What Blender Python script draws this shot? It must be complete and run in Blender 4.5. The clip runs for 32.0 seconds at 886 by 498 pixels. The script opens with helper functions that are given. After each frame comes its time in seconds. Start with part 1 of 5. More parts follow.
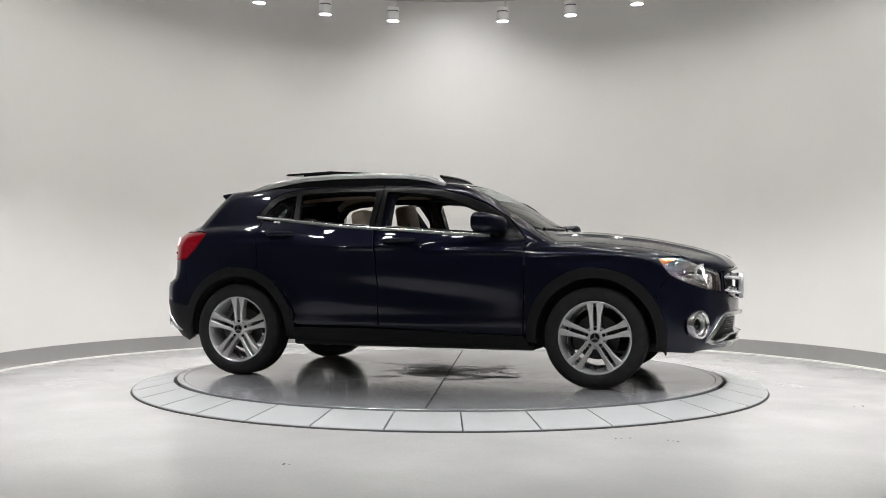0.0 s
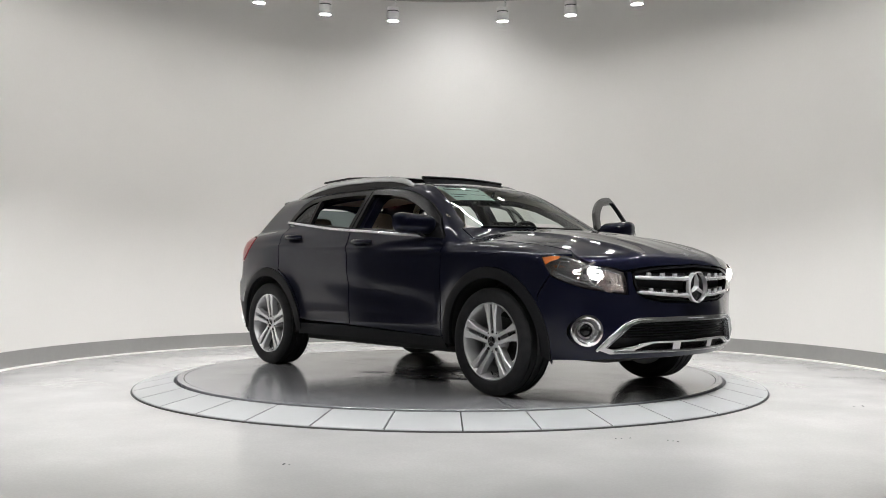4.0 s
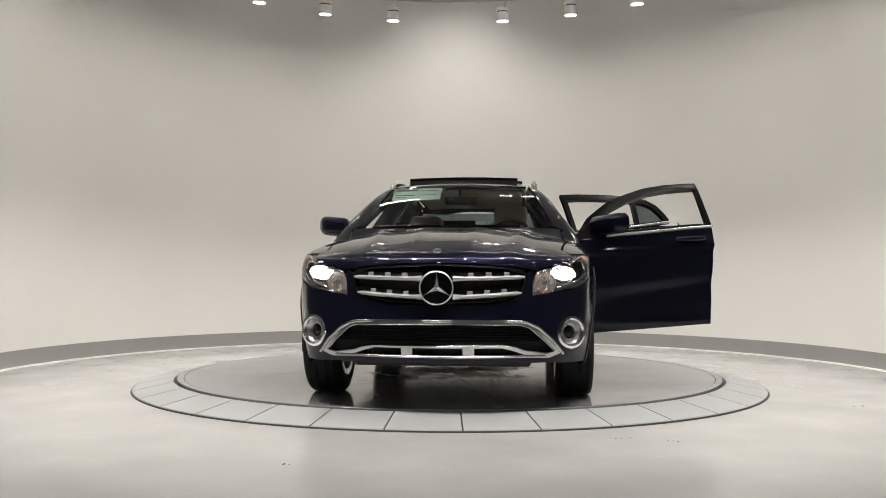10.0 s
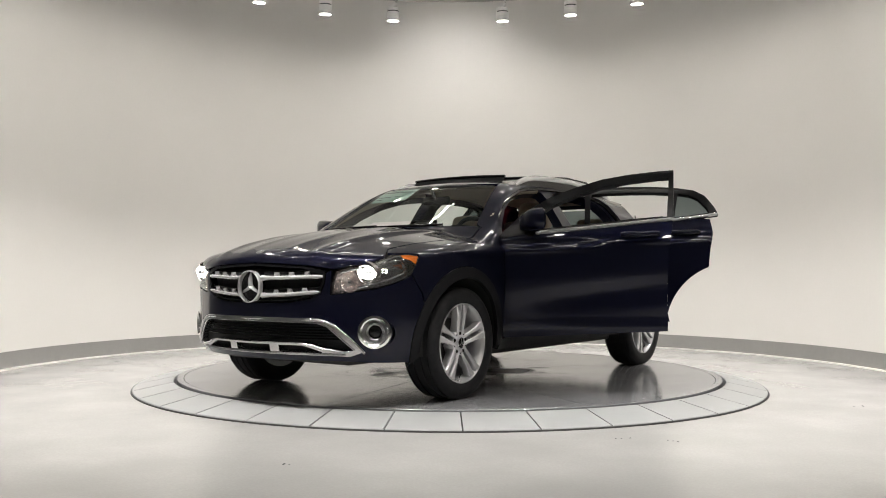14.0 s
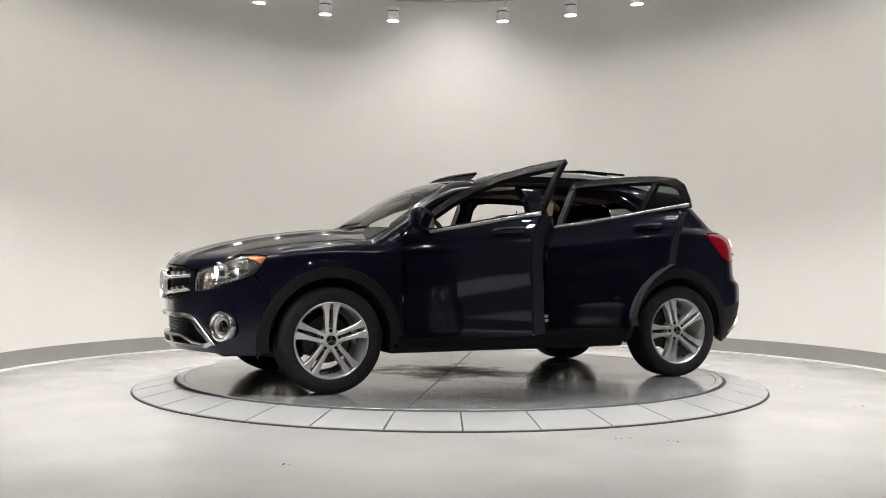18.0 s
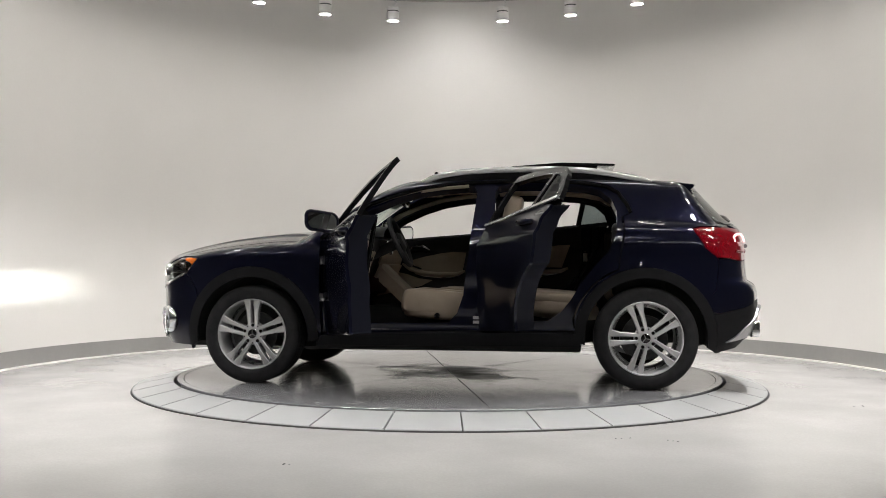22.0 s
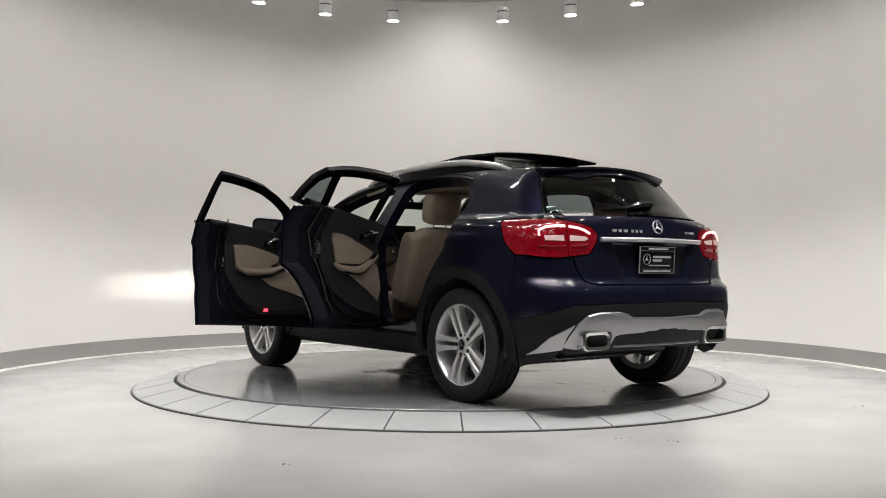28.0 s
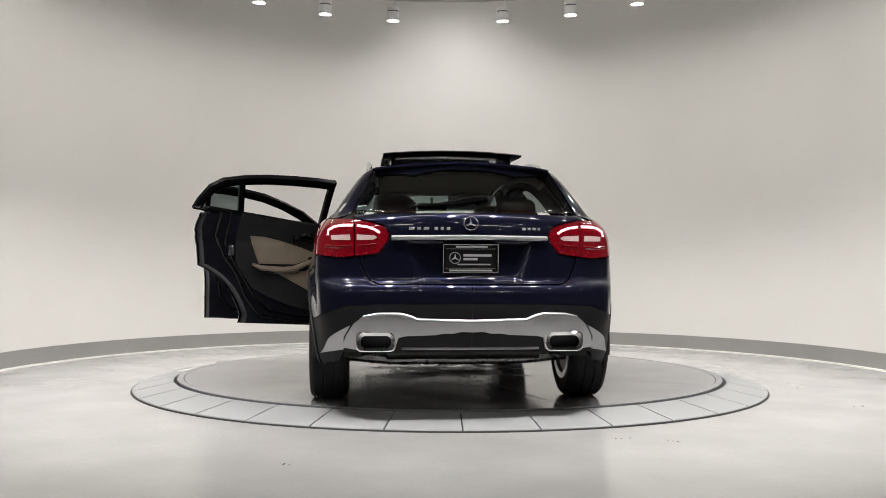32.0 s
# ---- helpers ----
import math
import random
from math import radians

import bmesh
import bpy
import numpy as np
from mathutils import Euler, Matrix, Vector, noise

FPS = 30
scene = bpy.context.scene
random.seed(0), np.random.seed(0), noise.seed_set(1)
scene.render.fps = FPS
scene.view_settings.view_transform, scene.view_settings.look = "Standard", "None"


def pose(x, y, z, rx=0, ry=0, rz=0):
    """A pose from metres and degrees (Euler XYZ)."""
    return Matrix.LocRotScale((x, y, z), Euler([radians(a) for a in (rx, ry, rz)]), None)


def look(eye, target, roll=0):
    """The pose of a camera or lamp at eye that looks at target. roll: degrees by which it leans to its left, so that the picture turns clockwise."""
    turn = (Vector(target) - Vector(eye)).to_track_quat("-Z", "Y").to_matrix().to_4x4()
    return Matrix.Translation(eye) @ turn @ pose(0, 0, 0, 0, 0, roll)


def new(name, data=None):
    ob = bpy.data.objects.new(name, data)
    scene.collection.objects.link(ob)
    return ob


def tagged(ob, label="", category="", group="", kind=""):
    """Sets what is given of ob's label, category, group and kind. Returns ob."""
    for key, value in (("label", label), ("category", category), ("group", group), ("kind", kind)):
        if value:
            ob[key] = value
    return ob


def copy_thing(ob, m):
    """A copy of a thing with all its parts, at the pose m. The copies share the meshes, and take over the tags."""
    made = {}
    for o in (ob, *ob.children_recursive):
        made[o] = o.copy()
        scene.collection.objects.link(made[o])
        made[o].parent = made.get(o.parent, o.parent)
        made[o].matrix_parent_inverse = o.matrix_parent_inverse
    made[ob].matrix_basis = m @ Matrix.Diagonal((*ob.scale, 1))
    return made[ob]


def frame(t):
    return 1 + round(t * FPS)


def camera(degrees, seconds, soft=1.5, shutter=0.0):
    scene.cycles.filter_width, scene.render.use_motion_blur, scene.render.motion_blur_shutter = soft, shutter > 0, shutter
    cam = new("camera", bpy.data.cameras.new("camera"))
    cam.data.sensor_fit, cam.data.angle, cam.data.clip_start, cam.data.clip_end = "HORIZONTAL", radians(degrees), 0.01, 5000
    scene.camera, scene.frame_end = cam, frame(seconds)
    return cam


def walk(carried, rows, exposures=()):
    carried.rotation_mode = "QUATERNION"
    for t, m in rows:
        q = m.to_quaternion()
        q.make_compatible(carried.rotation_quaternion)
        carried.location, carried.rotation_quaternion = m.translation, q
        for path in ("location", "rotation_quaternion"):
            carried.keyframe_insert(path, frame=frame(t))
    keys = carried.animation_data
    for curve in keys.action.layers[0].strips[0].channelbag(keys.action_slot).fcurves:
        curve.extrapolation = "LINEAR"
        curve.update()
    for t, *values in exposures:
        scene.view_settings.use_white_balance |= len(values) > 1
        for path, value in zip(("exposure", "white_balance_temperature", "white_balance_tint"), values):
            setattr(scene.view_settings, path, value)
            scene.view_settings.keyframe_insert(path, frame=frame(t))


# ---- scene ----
# ---- camera: it stands on its tripod all the time ----
cam = camera(50.87, 32.0, 0.9)
EYE = pose(-0.0737, -7.3447, 0.7804, 91.406, 0, -0.1662) @ pose(0, 0, 0, 0, 0, 0.1668)
walk(cam, [(0.0, EYE), (32.0, EYE)], [(0.0, -0.02, 6330, 9), (7.6, -0.02, 6330, 9), (8.8, -0.24, 6760, 9), (10.0, -0.22, 6780, 9), (13.0, -0.08, 6760, 9), (19.0, 0.02, 6610, 10), (22.0, -0.10, 6570, 10), (32.0, -0.12, 6570, 10)])

# ---- light: a ring of ceiling spots round the turntable, ceiling panels above it and in the hall behind the camera ----
FLOOR = -0.075
CEILING = 4.20
WALL_R, WALL_Y = 3.84, 0.26
TRACK_R = 2.90
LAMP_Z = 3.535
LAMP_ANGLES = [12 + 15 * i for i in range(12)] + [-12 - 15 * i for i in range(11)]

world = bpy.data.worlds.new("world")
scene.world = world
world.use_nodes = True
world.node_tree.nodes["Background"].inputs["Color"].default_value = (0.8, 0.85, 0.9, 1)
world.node_tree.nodes["Background"].inputs["Strength"].default_value = 0.02


def spot(x, y, z, tx, ty, tz, watts, degrees, blend, colour=(1.0, 0.976, 0.975), size=0.05):
    data = bpy.data.lights.new("spot", "SPOT")
    data.energy, data.spot_size, data.spot_blend, data.color, data.shadow_soft_size = watts, radians(degrees), blend, colour, size
    ob = new("spot_light", data)
    ob.matrix_world = look((x, y, z), (tx, ty, tz))


for a in LAMP_ANGLES:
    px, py = TRACK_R * math.sin(radians(a)), TRACK_R * math.cos(radians(a))
    spot(px, py, LAMP_Z - 0.012, px * 1.03, py * 1.03, 0, 385, 55, 1.0)
# an added spot without a fixture, outside the track, that washes the top of the back wall
spot(0.10, 3.02, CEILING - 0.03, 0.12, 4.1, 2.1, 100, 130, 1.0, size=0.3)


def area(x, y, z, sx, sy, watts):
    data = bpy.data.lights.new("panel", "AREA")
    data.shape, data.size, data.size_y, data.energy, data.color = "RECTANGLE", sx, sy, watts, (1.0, 0.96, 0.9)
    ob = new("panel_light", data)
    ob.matrix_world = look((x, y, z), (x, y, 0))


PANELS = [(-1.1, -2.7), (1.1, -2.7), (-1.1, 0.0), (1.1, 0.0), (-1.9, -6.6), (1.9, -6.6)]
DOWNLIGHTS = [(x, y) for y in (-4.0, -5.9, -8.2) for x in (-4.4, -3.0, -0.6, 0.6, 3.0, 4.4)]
for px, py in PANELS:
    area(px, py, CEILING - 0.03, 1.7, 0.20, 1)
# ---- materials ----
def material(name, colour, rough=0.5, metal=0.0, coat=0.0, grain=None, bump_mm=0.0, spread=0.0, rough_spread=0.0, emit=None, glass=0.0, ior=1.45, fine=None, coat_rough=0.03, spec=0.5, coat_ior=1.5, vary=False):
    """grain: size in metres of the larger mottling; fine: of the smaller; spread: how far the colour varies."""
    m = bpy.data.materials.new(name)
    m.use_nodes = True
    nt = m.node_tree
    b = nt.nodes["Principled BSDF"]
    b.inputs["Base Color"].default_value = (*colour, 1)
    b.inputs["Roughness"].default_value = rough
    b.inputs["Metallic"].default_value = metal
    b.inputs["Coat Weight"].default_value = coat
    b.inputs["Coat Roughness"].default_value = coat_rough
    b.inputs["IOR"].default_value = ior
    b.inputs["Coat IOR"].default_value = coat_ior
    b.inputs["Specular IOR Level"].default_value = spec
    b.inputs["Transmission Weight"].default_value = glass
    if emit:
        b.inputs["Emission Color"].default_value = (*emit[:3], 1)
        b.inputs["Emission Strength"].default_value = emit[3]
    if grain:
        tc = nt.nodes.new("ShaderNodeTexCoord")
        big, small = nt.nodes.new("ShaderNodeTexNoise"), nt.nodes.new("ShaderNodeTexNoise")
        big.inputs["Scale"].default_value, big.inputs["Detail"].default_value = 1 / grain, 4
        small.inputs["Scale"].default_value, small.inputs["Detail"].default_value = 1 / (fine or grain / 12), 3
        where = tc.outputs["Object"]
        if vary:
            info, shift = nt.nodes.new("ShaderNodeObjectInfo"), nt.nodes.new("ShaderNodeVectorMath")
            shift.operation = "MULTIPLY_ADD"
            nt.links.new(info.outputs["Random"], shift.inputs[0])
            shift.inputs[1].default_value = (37, 23, 11)
            nt.links.new(where, shift.inputs[2])
            where = shift.outputs[0]
        for n in (big, small):
            nt.links.new(where, n.inputs["Vector"])
        mix = nt.nodes.new("ShaderNodeMath")
        mix.operation = "MULTIPLY_ADD"
        nt.links.new(big.outputs["Fac"], mix.inputs[0])
        mix.inputs[1].default_value = 0.65
        half = nt.nodes.new("ShaderNodeMath")
        half.operation = "MULTIPLY"
        half.inputs[1].default_value = 0.35
        nt.links.new(small.outputs["Fac"], half.inputs[0])
        nt.links.new(half.outputs[0], mix.inputs[2])
        if spread:
            ramp = nt.nodes.new("ShaderNodeMapRange")
            ramp.inputs["From Min"].default_value, ramp.inputs["From Max"].default_value = 0.3, 0.7
            ramp.inputs["To Min"].default_value, ramp.inputs["To Max"].default_value = 1 - spread, 1 + spread
            nt.links.new(mix.outputs[0], ramp.inputs["Value"])
            tint = nt.nodes.new("ShaderNodeVectorMath")
            tint.operation = "SCALE"
            tint.inputs[0].default_value = colour
            nt.links.new(ramp.outputs[0], tint.inputs["Scale"])
            nt.links.new(tint.outputs[0], b.inputs["Base Color"])
        if rough_spread:
            rr = nt.nodes.new("ShaderNodeMapRange")
            rr.inputs["From Min"].default_value, rr.inputs["From Max"].default_value = 0.3, 0.7
            rr.inputs["To Min"].default_value, rr.inputs["To Max"].default_value = max(rough - rough_spread, 0.02), rough + rough_spread
            nt.links.new(mix.outputs[0], rr.inputs["Value"])
            nt.links.new(rr.outputs[0], b.inputs["Roughness"])
        if bump_mm:
            bu = nt.nodes.new("ShaderNodeBump")
            bu.inputs["Strength"].default_value, bu.inputs["Distance"].default_value = 1.0, bump_mm / 1000
            nt.links.new(small.outputs["Fac"], bu.inputs["Height"])
            nt.links.new(bu.outputs[0], b.inputs["Normal"])
    return m


def glass_material(name, tint, rough=0.0):
    """A thin pane: mostly clear, with a mirror's sheen at the glancing angles."""
    m = bpy.data.materials.new(name)
    m.use_nodes = True
    nt = m.node_tree
    nt.nodes.clear()
    out = nt.nodes.new("ShaderNodeOutputMaterial")
    clear, gloss, mix, fr = (nt.nodes.new(k) for k in ("ShaderNodeBsdfTransparent", "ShaderNodeBsdfGlossy", "ShaderNodeMixShader", "ShaderNodeLayerWeight"))
    fifth, scaled = nt.nodes.new("ShaderNodeMath"), nt.nodes.new("ShaderNodeMath")
    fifth.operation, scaled.operation = "POWER", "MULTIPLY_ADD"
    fifth.inputs[1].default_value, scaled.inputs[1].default_value, scaled.inputs[2].default_value = 5.0, 0.94, 0.06
    clear.inputs["Color"].default_value = (*tint, 1)
    gloss.inputs["Roughness"].default_value = rough
    fr.inputs["Blend"].default_value = 0.5
    nt.links.new(fr.outputs["Facing"], fifth.inputs[0])
    nt.links.new(fifth.outputs[0], scaled.inputs[0])
    nt.links.new(scaled.outputs[0], mix.inputs[0])
    nt.links.new(clear.outputs[0], mix.inputs[1])
    nt.links.new(gloss.outputs[0], mix.inputs[2])
    nt.links.new(mix.outputs[0], out.inputs["Surface"])
    return m


WALL = material("wall paint", (0.80, 0.785, 0.755), 0.75, grain=0.9, fine=0.02, spread=0.02, bump_mm=0.25)
# darker than the pale ceiling, so that the car paint reflects less of it
CEIL = material("darkened ceiling paint", (0.38, 0.375, 0.362), 0.85, grain=0.7, spread=0.02)
# greyer than the wall: the shadow along its top is painted here
TOP_SHADE = material("shaded wall-top paint", (0.47, 0.465, 0.45), 0.8, grain=0.6, spread=0.03)
# the hall's dimness is put into this grey, which the car reflects
HALL = material("dimmed hall paint", (0.27, 0.27, 0.265), 0.8, grain=0.8, spread=0.08)
SKIRT = material("grey skirting", (0.30, 0.295, 0.285), 0.5, grain=0.5, spread=0.06)
CONCRETE = material("polished floor coating", (0.31, 0.306, 0.296), 0.20, grain=0.55, fine=0.012, spread=0.055, rough_spread=0.07, bump_mm=0.12)
DISC = material("turntable plate", (0.19, 0.192, 0.20), 0.13, grain=0.5, fine=0.01, spread=0.07, rough_spread=0.05, bump_mm=0.12, spec=0.4)
STONE = material("ramp tile", (0.29, 0.297, 0.295), 0.34, grain=0.22, fine=0.008, spread=0.12, rough_spread=0.05, bump_mm=0.25, vary=True)
SEAM = material("dark joint", (0.02, 0.02, 0.02), 0.7)
PAINT = material("navy car paint", (0.0050, 0.0056, 0.0130), 0.28, coat=1.0, coat_rough=0.004, spec=0.065, coat_ior=1.40)
PAINT.node_tree.nodes["Principled BSDF"].inputs["Specular Tint"].default_value = (0.10, 0.14, 1.0, 1)
CLAD = material("black grained plastic", (0.013, 0.013, 0.0142), 0.5, grain=0.05, fine=0.0015, spread=0.15, bump_mm=0.08, spec=0.16)
FRAME = material("satin black window frame", (0.0085, 0.0085, 0.0095), 0.25, spec=0.18)
BLACK = material("gloss black trim", (0.008, 0.008, 0.009), 0.14, coat=0.2, spec=0.3)
SOFT = material("black soft interior", (0.028, 0.028, 0.030), 0.62, grain=0.1, fine=0.0015, spread=0.15, bump_mm=0.15, spec=0.25)
DARK = material("dark inner metal", (0.0075, 0.0085, 0.0155), 0.45, spec=0.2)
SMOKE = material("smoked chrome", (0.52, 0.50, 0.49), 0.24, metal=0.9)
RUBBER = material("tyre rubber", (0.019, 0.019, 0.020), 0.68, grain=0.06, fine=0.003, spread=0.3, bump_mm=0.2, spec=0.25)
IRON = material("dark cast iron", (0.05, 0.05, 0.05), 0.45, metal=0.8, grain=0.03, spread=0.3)
ALLOY = material("silver alloy", (0.74, 0.74, 0.75), 0.27, metal=0.65, coat=0.5)
STEEL = material("brushed steel", (0.40, 0.40, 0.41), 0.30, metal=1.0, grain=0.05, spread=0.15, rough_spread=0.1)
CHROME = material("chrome", (0.82, 0.82, 0.83), 0.06, metal=1.0)
# darker copy of the satin silver, with the skid plate's shade in its colour
SHADED_SILVER = material("shaded silver skid metal", (0.38, 0.38, 0.39), 0.36, metal=1.0, grain=0.2, fine=0.004, spread=0.08)
BELT = material("bright belt chrome", (0.86, 0.86, 0.87), 0.24, metal=0.75)
SATIN = material("satin silver plastic", (0.52, 0.52, 0.53), 0.22, metal=1.0)
BEIGE = material("beige leather", (0.35, 0.29, 0.225), 0.45, grain=0.08, fine=0.003, spread=0.08, bump_mm=0.4)
LINER = material("beige headliner", (0.46, 0.41, 0.33), 0.85, grain=0.1, fine=0.002, spread=0.05, bump_mm=0.3)
CARPET = material("black carpet", (0.022, 0.022, 0.023), 0.95, grain=0.05, fine=0.002, spread=0.3, bump_mm=1.0)
REDLENS = material("red lamp lens", (0.075, 0.001, 0.003), 0.10, coat=1.0, grain=0.03, fine=0.012, spread=0.7, emit=(1.0, 0.010, 0.040, 0.11))
REDBAND = material("ribbed red lamp glass", (0.10, 0.001, 0.004), 0.15, coat=1.0, emit=(1.0, 0.010, 0.030, 0.04))
PALELENS = material("pale lamp lens", (0.70, 0.52, 0.50), 0.12, coat=1.0)
REDGLOW = material("lit tail lamp strip", (0.9, 0.4, 0.4), 0.3, emit=(1.0, 0.45, 0.48, 3.0))
AMBER = material("amber reflector", (0.62, 0.15, 0.02), 0.15, coat=1.0)
BEAM = material("headlamp beam source", (1, 1, 1), 0.3, emit=(1.0, 0.95, 0.88, 25000.0))
BULB = material("lit headlamp lens", (1, 1, 1), 0.3, emit=(1.0, 0.96, 0.90, 16.0))
# weak emission in place of the lamp light that the facets catch
FACET = material("faceted reflector with added glow", (0.88, 0.80, 0.77), 0.07, metal=1.0, grain=0.05, fine=0.022, spread=0.2, bump_mm=14.0, emit=(1.0, 0.80, 0.74, 0.05))
LAMPFACE = material("lit lamp face", (1, 1, 1), 0.4, emit=(1.0, 0.97, 0.93, 110.0))
PANELFACE = material("lit ceiling panel", (1, 1, 1), 0.4, emit=(1.0, 0.97, 0.95, 60.0))
LAMPBODY = material("white lamp enamel", (0.78, 0.77, 0.75), 0.4)
LAMPGREY = material("grey lamp fins", (0.10, 0.10, 0.10), 0.5)
PAPER = material("pale green window sticker", (0.56, 0.66, 0.62), 0.6)
INK = material("printed ink", (0.05, 0.06, 0.06), 0.6)
PLATE = material("black plate", (0.012, 0.012, 0.013), 0.5, spec=0.15)
PLATEPRINT = material("pale plate print", (0.45, 0.45, 0.46), 0.4)
MIRROR = material("mirror glass", (0.75, 0.76, 0.77), 0.02, metal=1.0)
REDREFLECT = material("red door reflector", (0.7, 0.01, 0.01), 0.2, emit=(1.0, 0.06, 0.10, 3.0))
GLASS = glass_material("clear glass", (0.80, 0.88, 0.84))
TINT = glass_material("smoked glass", (0.20, 0.24, 0.24))
LENS = glass_material("clear lamp lens", (0.93, 0.95, 0.96))

# oily stain round the turntable's middle, faint drips further out and pale scuffs
nt = DISC.node_tree
bsdf = nt.nodes["Principled BSDF"]
before = bsdf.inputs["Base Color"].links[0].from_socket
tc = nt.nodes.new("ShaderNodeTexCoord")


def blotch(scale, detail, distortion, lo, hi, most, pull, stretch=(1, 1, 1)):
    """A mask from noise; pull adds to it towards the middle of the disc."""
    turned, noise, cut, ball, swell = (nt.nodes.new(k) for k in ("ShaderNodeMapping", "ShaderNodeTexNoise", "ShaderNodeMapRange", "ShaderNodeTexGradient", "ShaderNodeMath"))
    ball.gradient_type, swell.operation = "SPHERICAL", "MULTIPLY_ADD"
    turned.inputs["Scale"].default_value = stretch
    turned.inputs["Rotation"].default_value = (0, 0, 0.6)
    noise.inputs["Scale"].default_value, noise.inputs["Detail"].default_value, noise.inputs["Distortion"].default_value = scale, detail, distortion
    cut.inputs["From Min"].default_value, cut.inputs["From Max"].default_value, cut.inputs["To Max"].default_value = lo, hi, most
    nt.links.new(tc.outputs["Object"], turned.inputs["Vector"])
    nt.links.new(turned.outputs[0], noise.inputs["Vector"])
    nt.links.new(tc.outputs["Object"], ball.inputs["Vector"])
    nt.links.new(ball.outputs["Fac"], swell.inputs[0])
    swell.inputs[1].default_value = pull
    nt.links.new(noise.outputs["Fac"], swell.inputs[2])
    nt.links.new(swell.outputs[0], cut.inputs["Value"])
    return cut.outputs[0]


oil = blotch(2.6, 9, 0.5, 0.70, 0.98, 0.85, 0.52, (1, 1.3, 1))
# the oily patch is dull
for socket, clean, stained in (("Specular IOR Level", 0.6, 0.03), ("Roughness", None, 0.6)):
    if clean is None:
        dull = nt.nodes.new("ShaderNodeMix")
        nt.links.new(oil, dull.inputs["Factor"])
        nt.links.new(bsdf.inputs[socket].links[0].from_socket, dull.inputs["A"])
        dull.inputs["B"].default_value = stained
        nt.links.new(dull.outputs["Result"], bsdf.inputs[socket])
    else:
        dull = nt.nodes.new("ShaderNodeMapRange")
        dull.inputs["To Min"].default_value, dull.inputs["To Max"].default_value = clean, stained
        nt.links.new(oil, dull.inputs["Value"])
        nt.links.new(dull.outputs[0], bsdf.inputs[socket])
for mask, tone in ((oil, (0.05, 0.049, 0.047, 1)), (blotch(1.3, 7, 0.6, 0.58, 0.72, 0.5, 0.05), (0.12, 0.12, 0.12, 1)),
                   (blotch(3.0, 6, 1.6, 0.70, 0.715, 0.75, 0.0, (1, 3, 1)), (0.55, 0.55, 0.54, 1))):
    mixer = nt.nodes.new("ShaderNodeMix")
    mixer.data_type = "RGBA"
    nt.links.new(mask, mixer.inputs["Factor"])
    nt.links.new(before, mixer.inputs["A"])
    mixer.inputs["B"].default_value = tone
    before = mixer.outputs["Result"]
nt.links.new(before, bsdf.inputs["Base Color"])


# ---- mesh helpers ----
def mesh_of(name, verts, faces, mat, normals=None, smooth=True):
    me = bpy.data.meshes.new(name)
    me.from_pydata([tuple(map(float, v)) for v in verts], [], faces)
    me.materials.append(mat)
    if smooth:
        me.polygons.foreach_set("use_smooth", [True] * len(me.polygons))
    me.update()
    if normals is not None:
        me.normals_split_custom_set_from_vertices([tuple(map(float, n)) for n in normals])
    return me


def put(name, me, parent=None, label="", m=None):
    ob = new(name, me)
    if parent is not None:
        ob.parent = parent
    if m is not None:
        ob.matrix_basis = m
    if label:
        tagged(ob, label)
    return ob


def part(name, bm, mat, parent=None, label="", m=None, smooth=True, angle=40):
    me = bpy.data.meshes.new(name)
    bmesh.ops.recalc_face_normals(bm, faces=bm.faces)
    for f in bm.faces:
        f.smooth = smooth
    if smooth:
        for e in bm.edges:
            if len(e.link_faces) == 2 and e.calc_face_angle(0) > radians(angle):
                e.smooth = False
    bm.to_mesh(me)
    bm.free()
    me.materials.append(mat)
    return put(name, me, parent, label, m)


def box(bm, lo, hi, bevel=0.0, segments=2, m=None):
    lo, hi = Vector(lo), Vector(hi)
    made = bmesh.ops.create_cube(bm, size=1)["verts"]
    bmesh.ops.transform(bm, matrix=Matrix.Translation((lo + hi) / 2) @ Matrix.Diagonal((*(hi - lo), 1)), verts=made)
    if bevel:
        edges = list({e for v in made for e in v.link_edges})
        made = bmesh.ops.bevel(bm, geom=edges, offset=bevel, segments=segments, profile=0.5, affect="EDGES")["verts"]
    if m is not None:
        bmesh.ops.transform(bm, matrix=m, verts=list({v for v in made}))
    return made


def boxed(lo, hi, bevel=0.0, segments=2, m=None):
    bm = bmesh.new()
    box(bm, lo, hi, bevel, segments, m)
    return bm


def lathe(profile, segments=48, close=False, m=None, bm=None):
    """Turns (radius, along) round the local y axis."""
    bm = bm or bmesh.new()
    rings = []
    for i in range(segments):
        a = 2 * math.pi * i / segments
        rings.append([bm.verts.new((r * math.cos(a), y, r * math.sin(a))) for r, y in profile])
    n = len(profile)
    for i in range(segments):
        p, q = rings[i], rings[(i + 1) % segments]
        for j in range(n if close else n - 1):
            k = (j + 1) % n
            bm.faces.new((p[j], p[k], q[k], q[j]))
    if m is not None:
        bmesh.ops.transform(bm, matrix=m, verts=[v for r in rings for v in r])
    return bm


def disc(radius, y, segments=32, bm=None, m=None):
    bm = bm or bmesh.new()
    vs = [bm.verts.new((radius * math.cos(2 * math.pi * i / segments), y, radius * math.sin(2 * math.pi * i / segments))) for i in range(segments)]
    bm.faces.new(vs)
    if m is not None:
        bmesh.ops.transform(bm, matrix=m, verts=vs)
    return bm


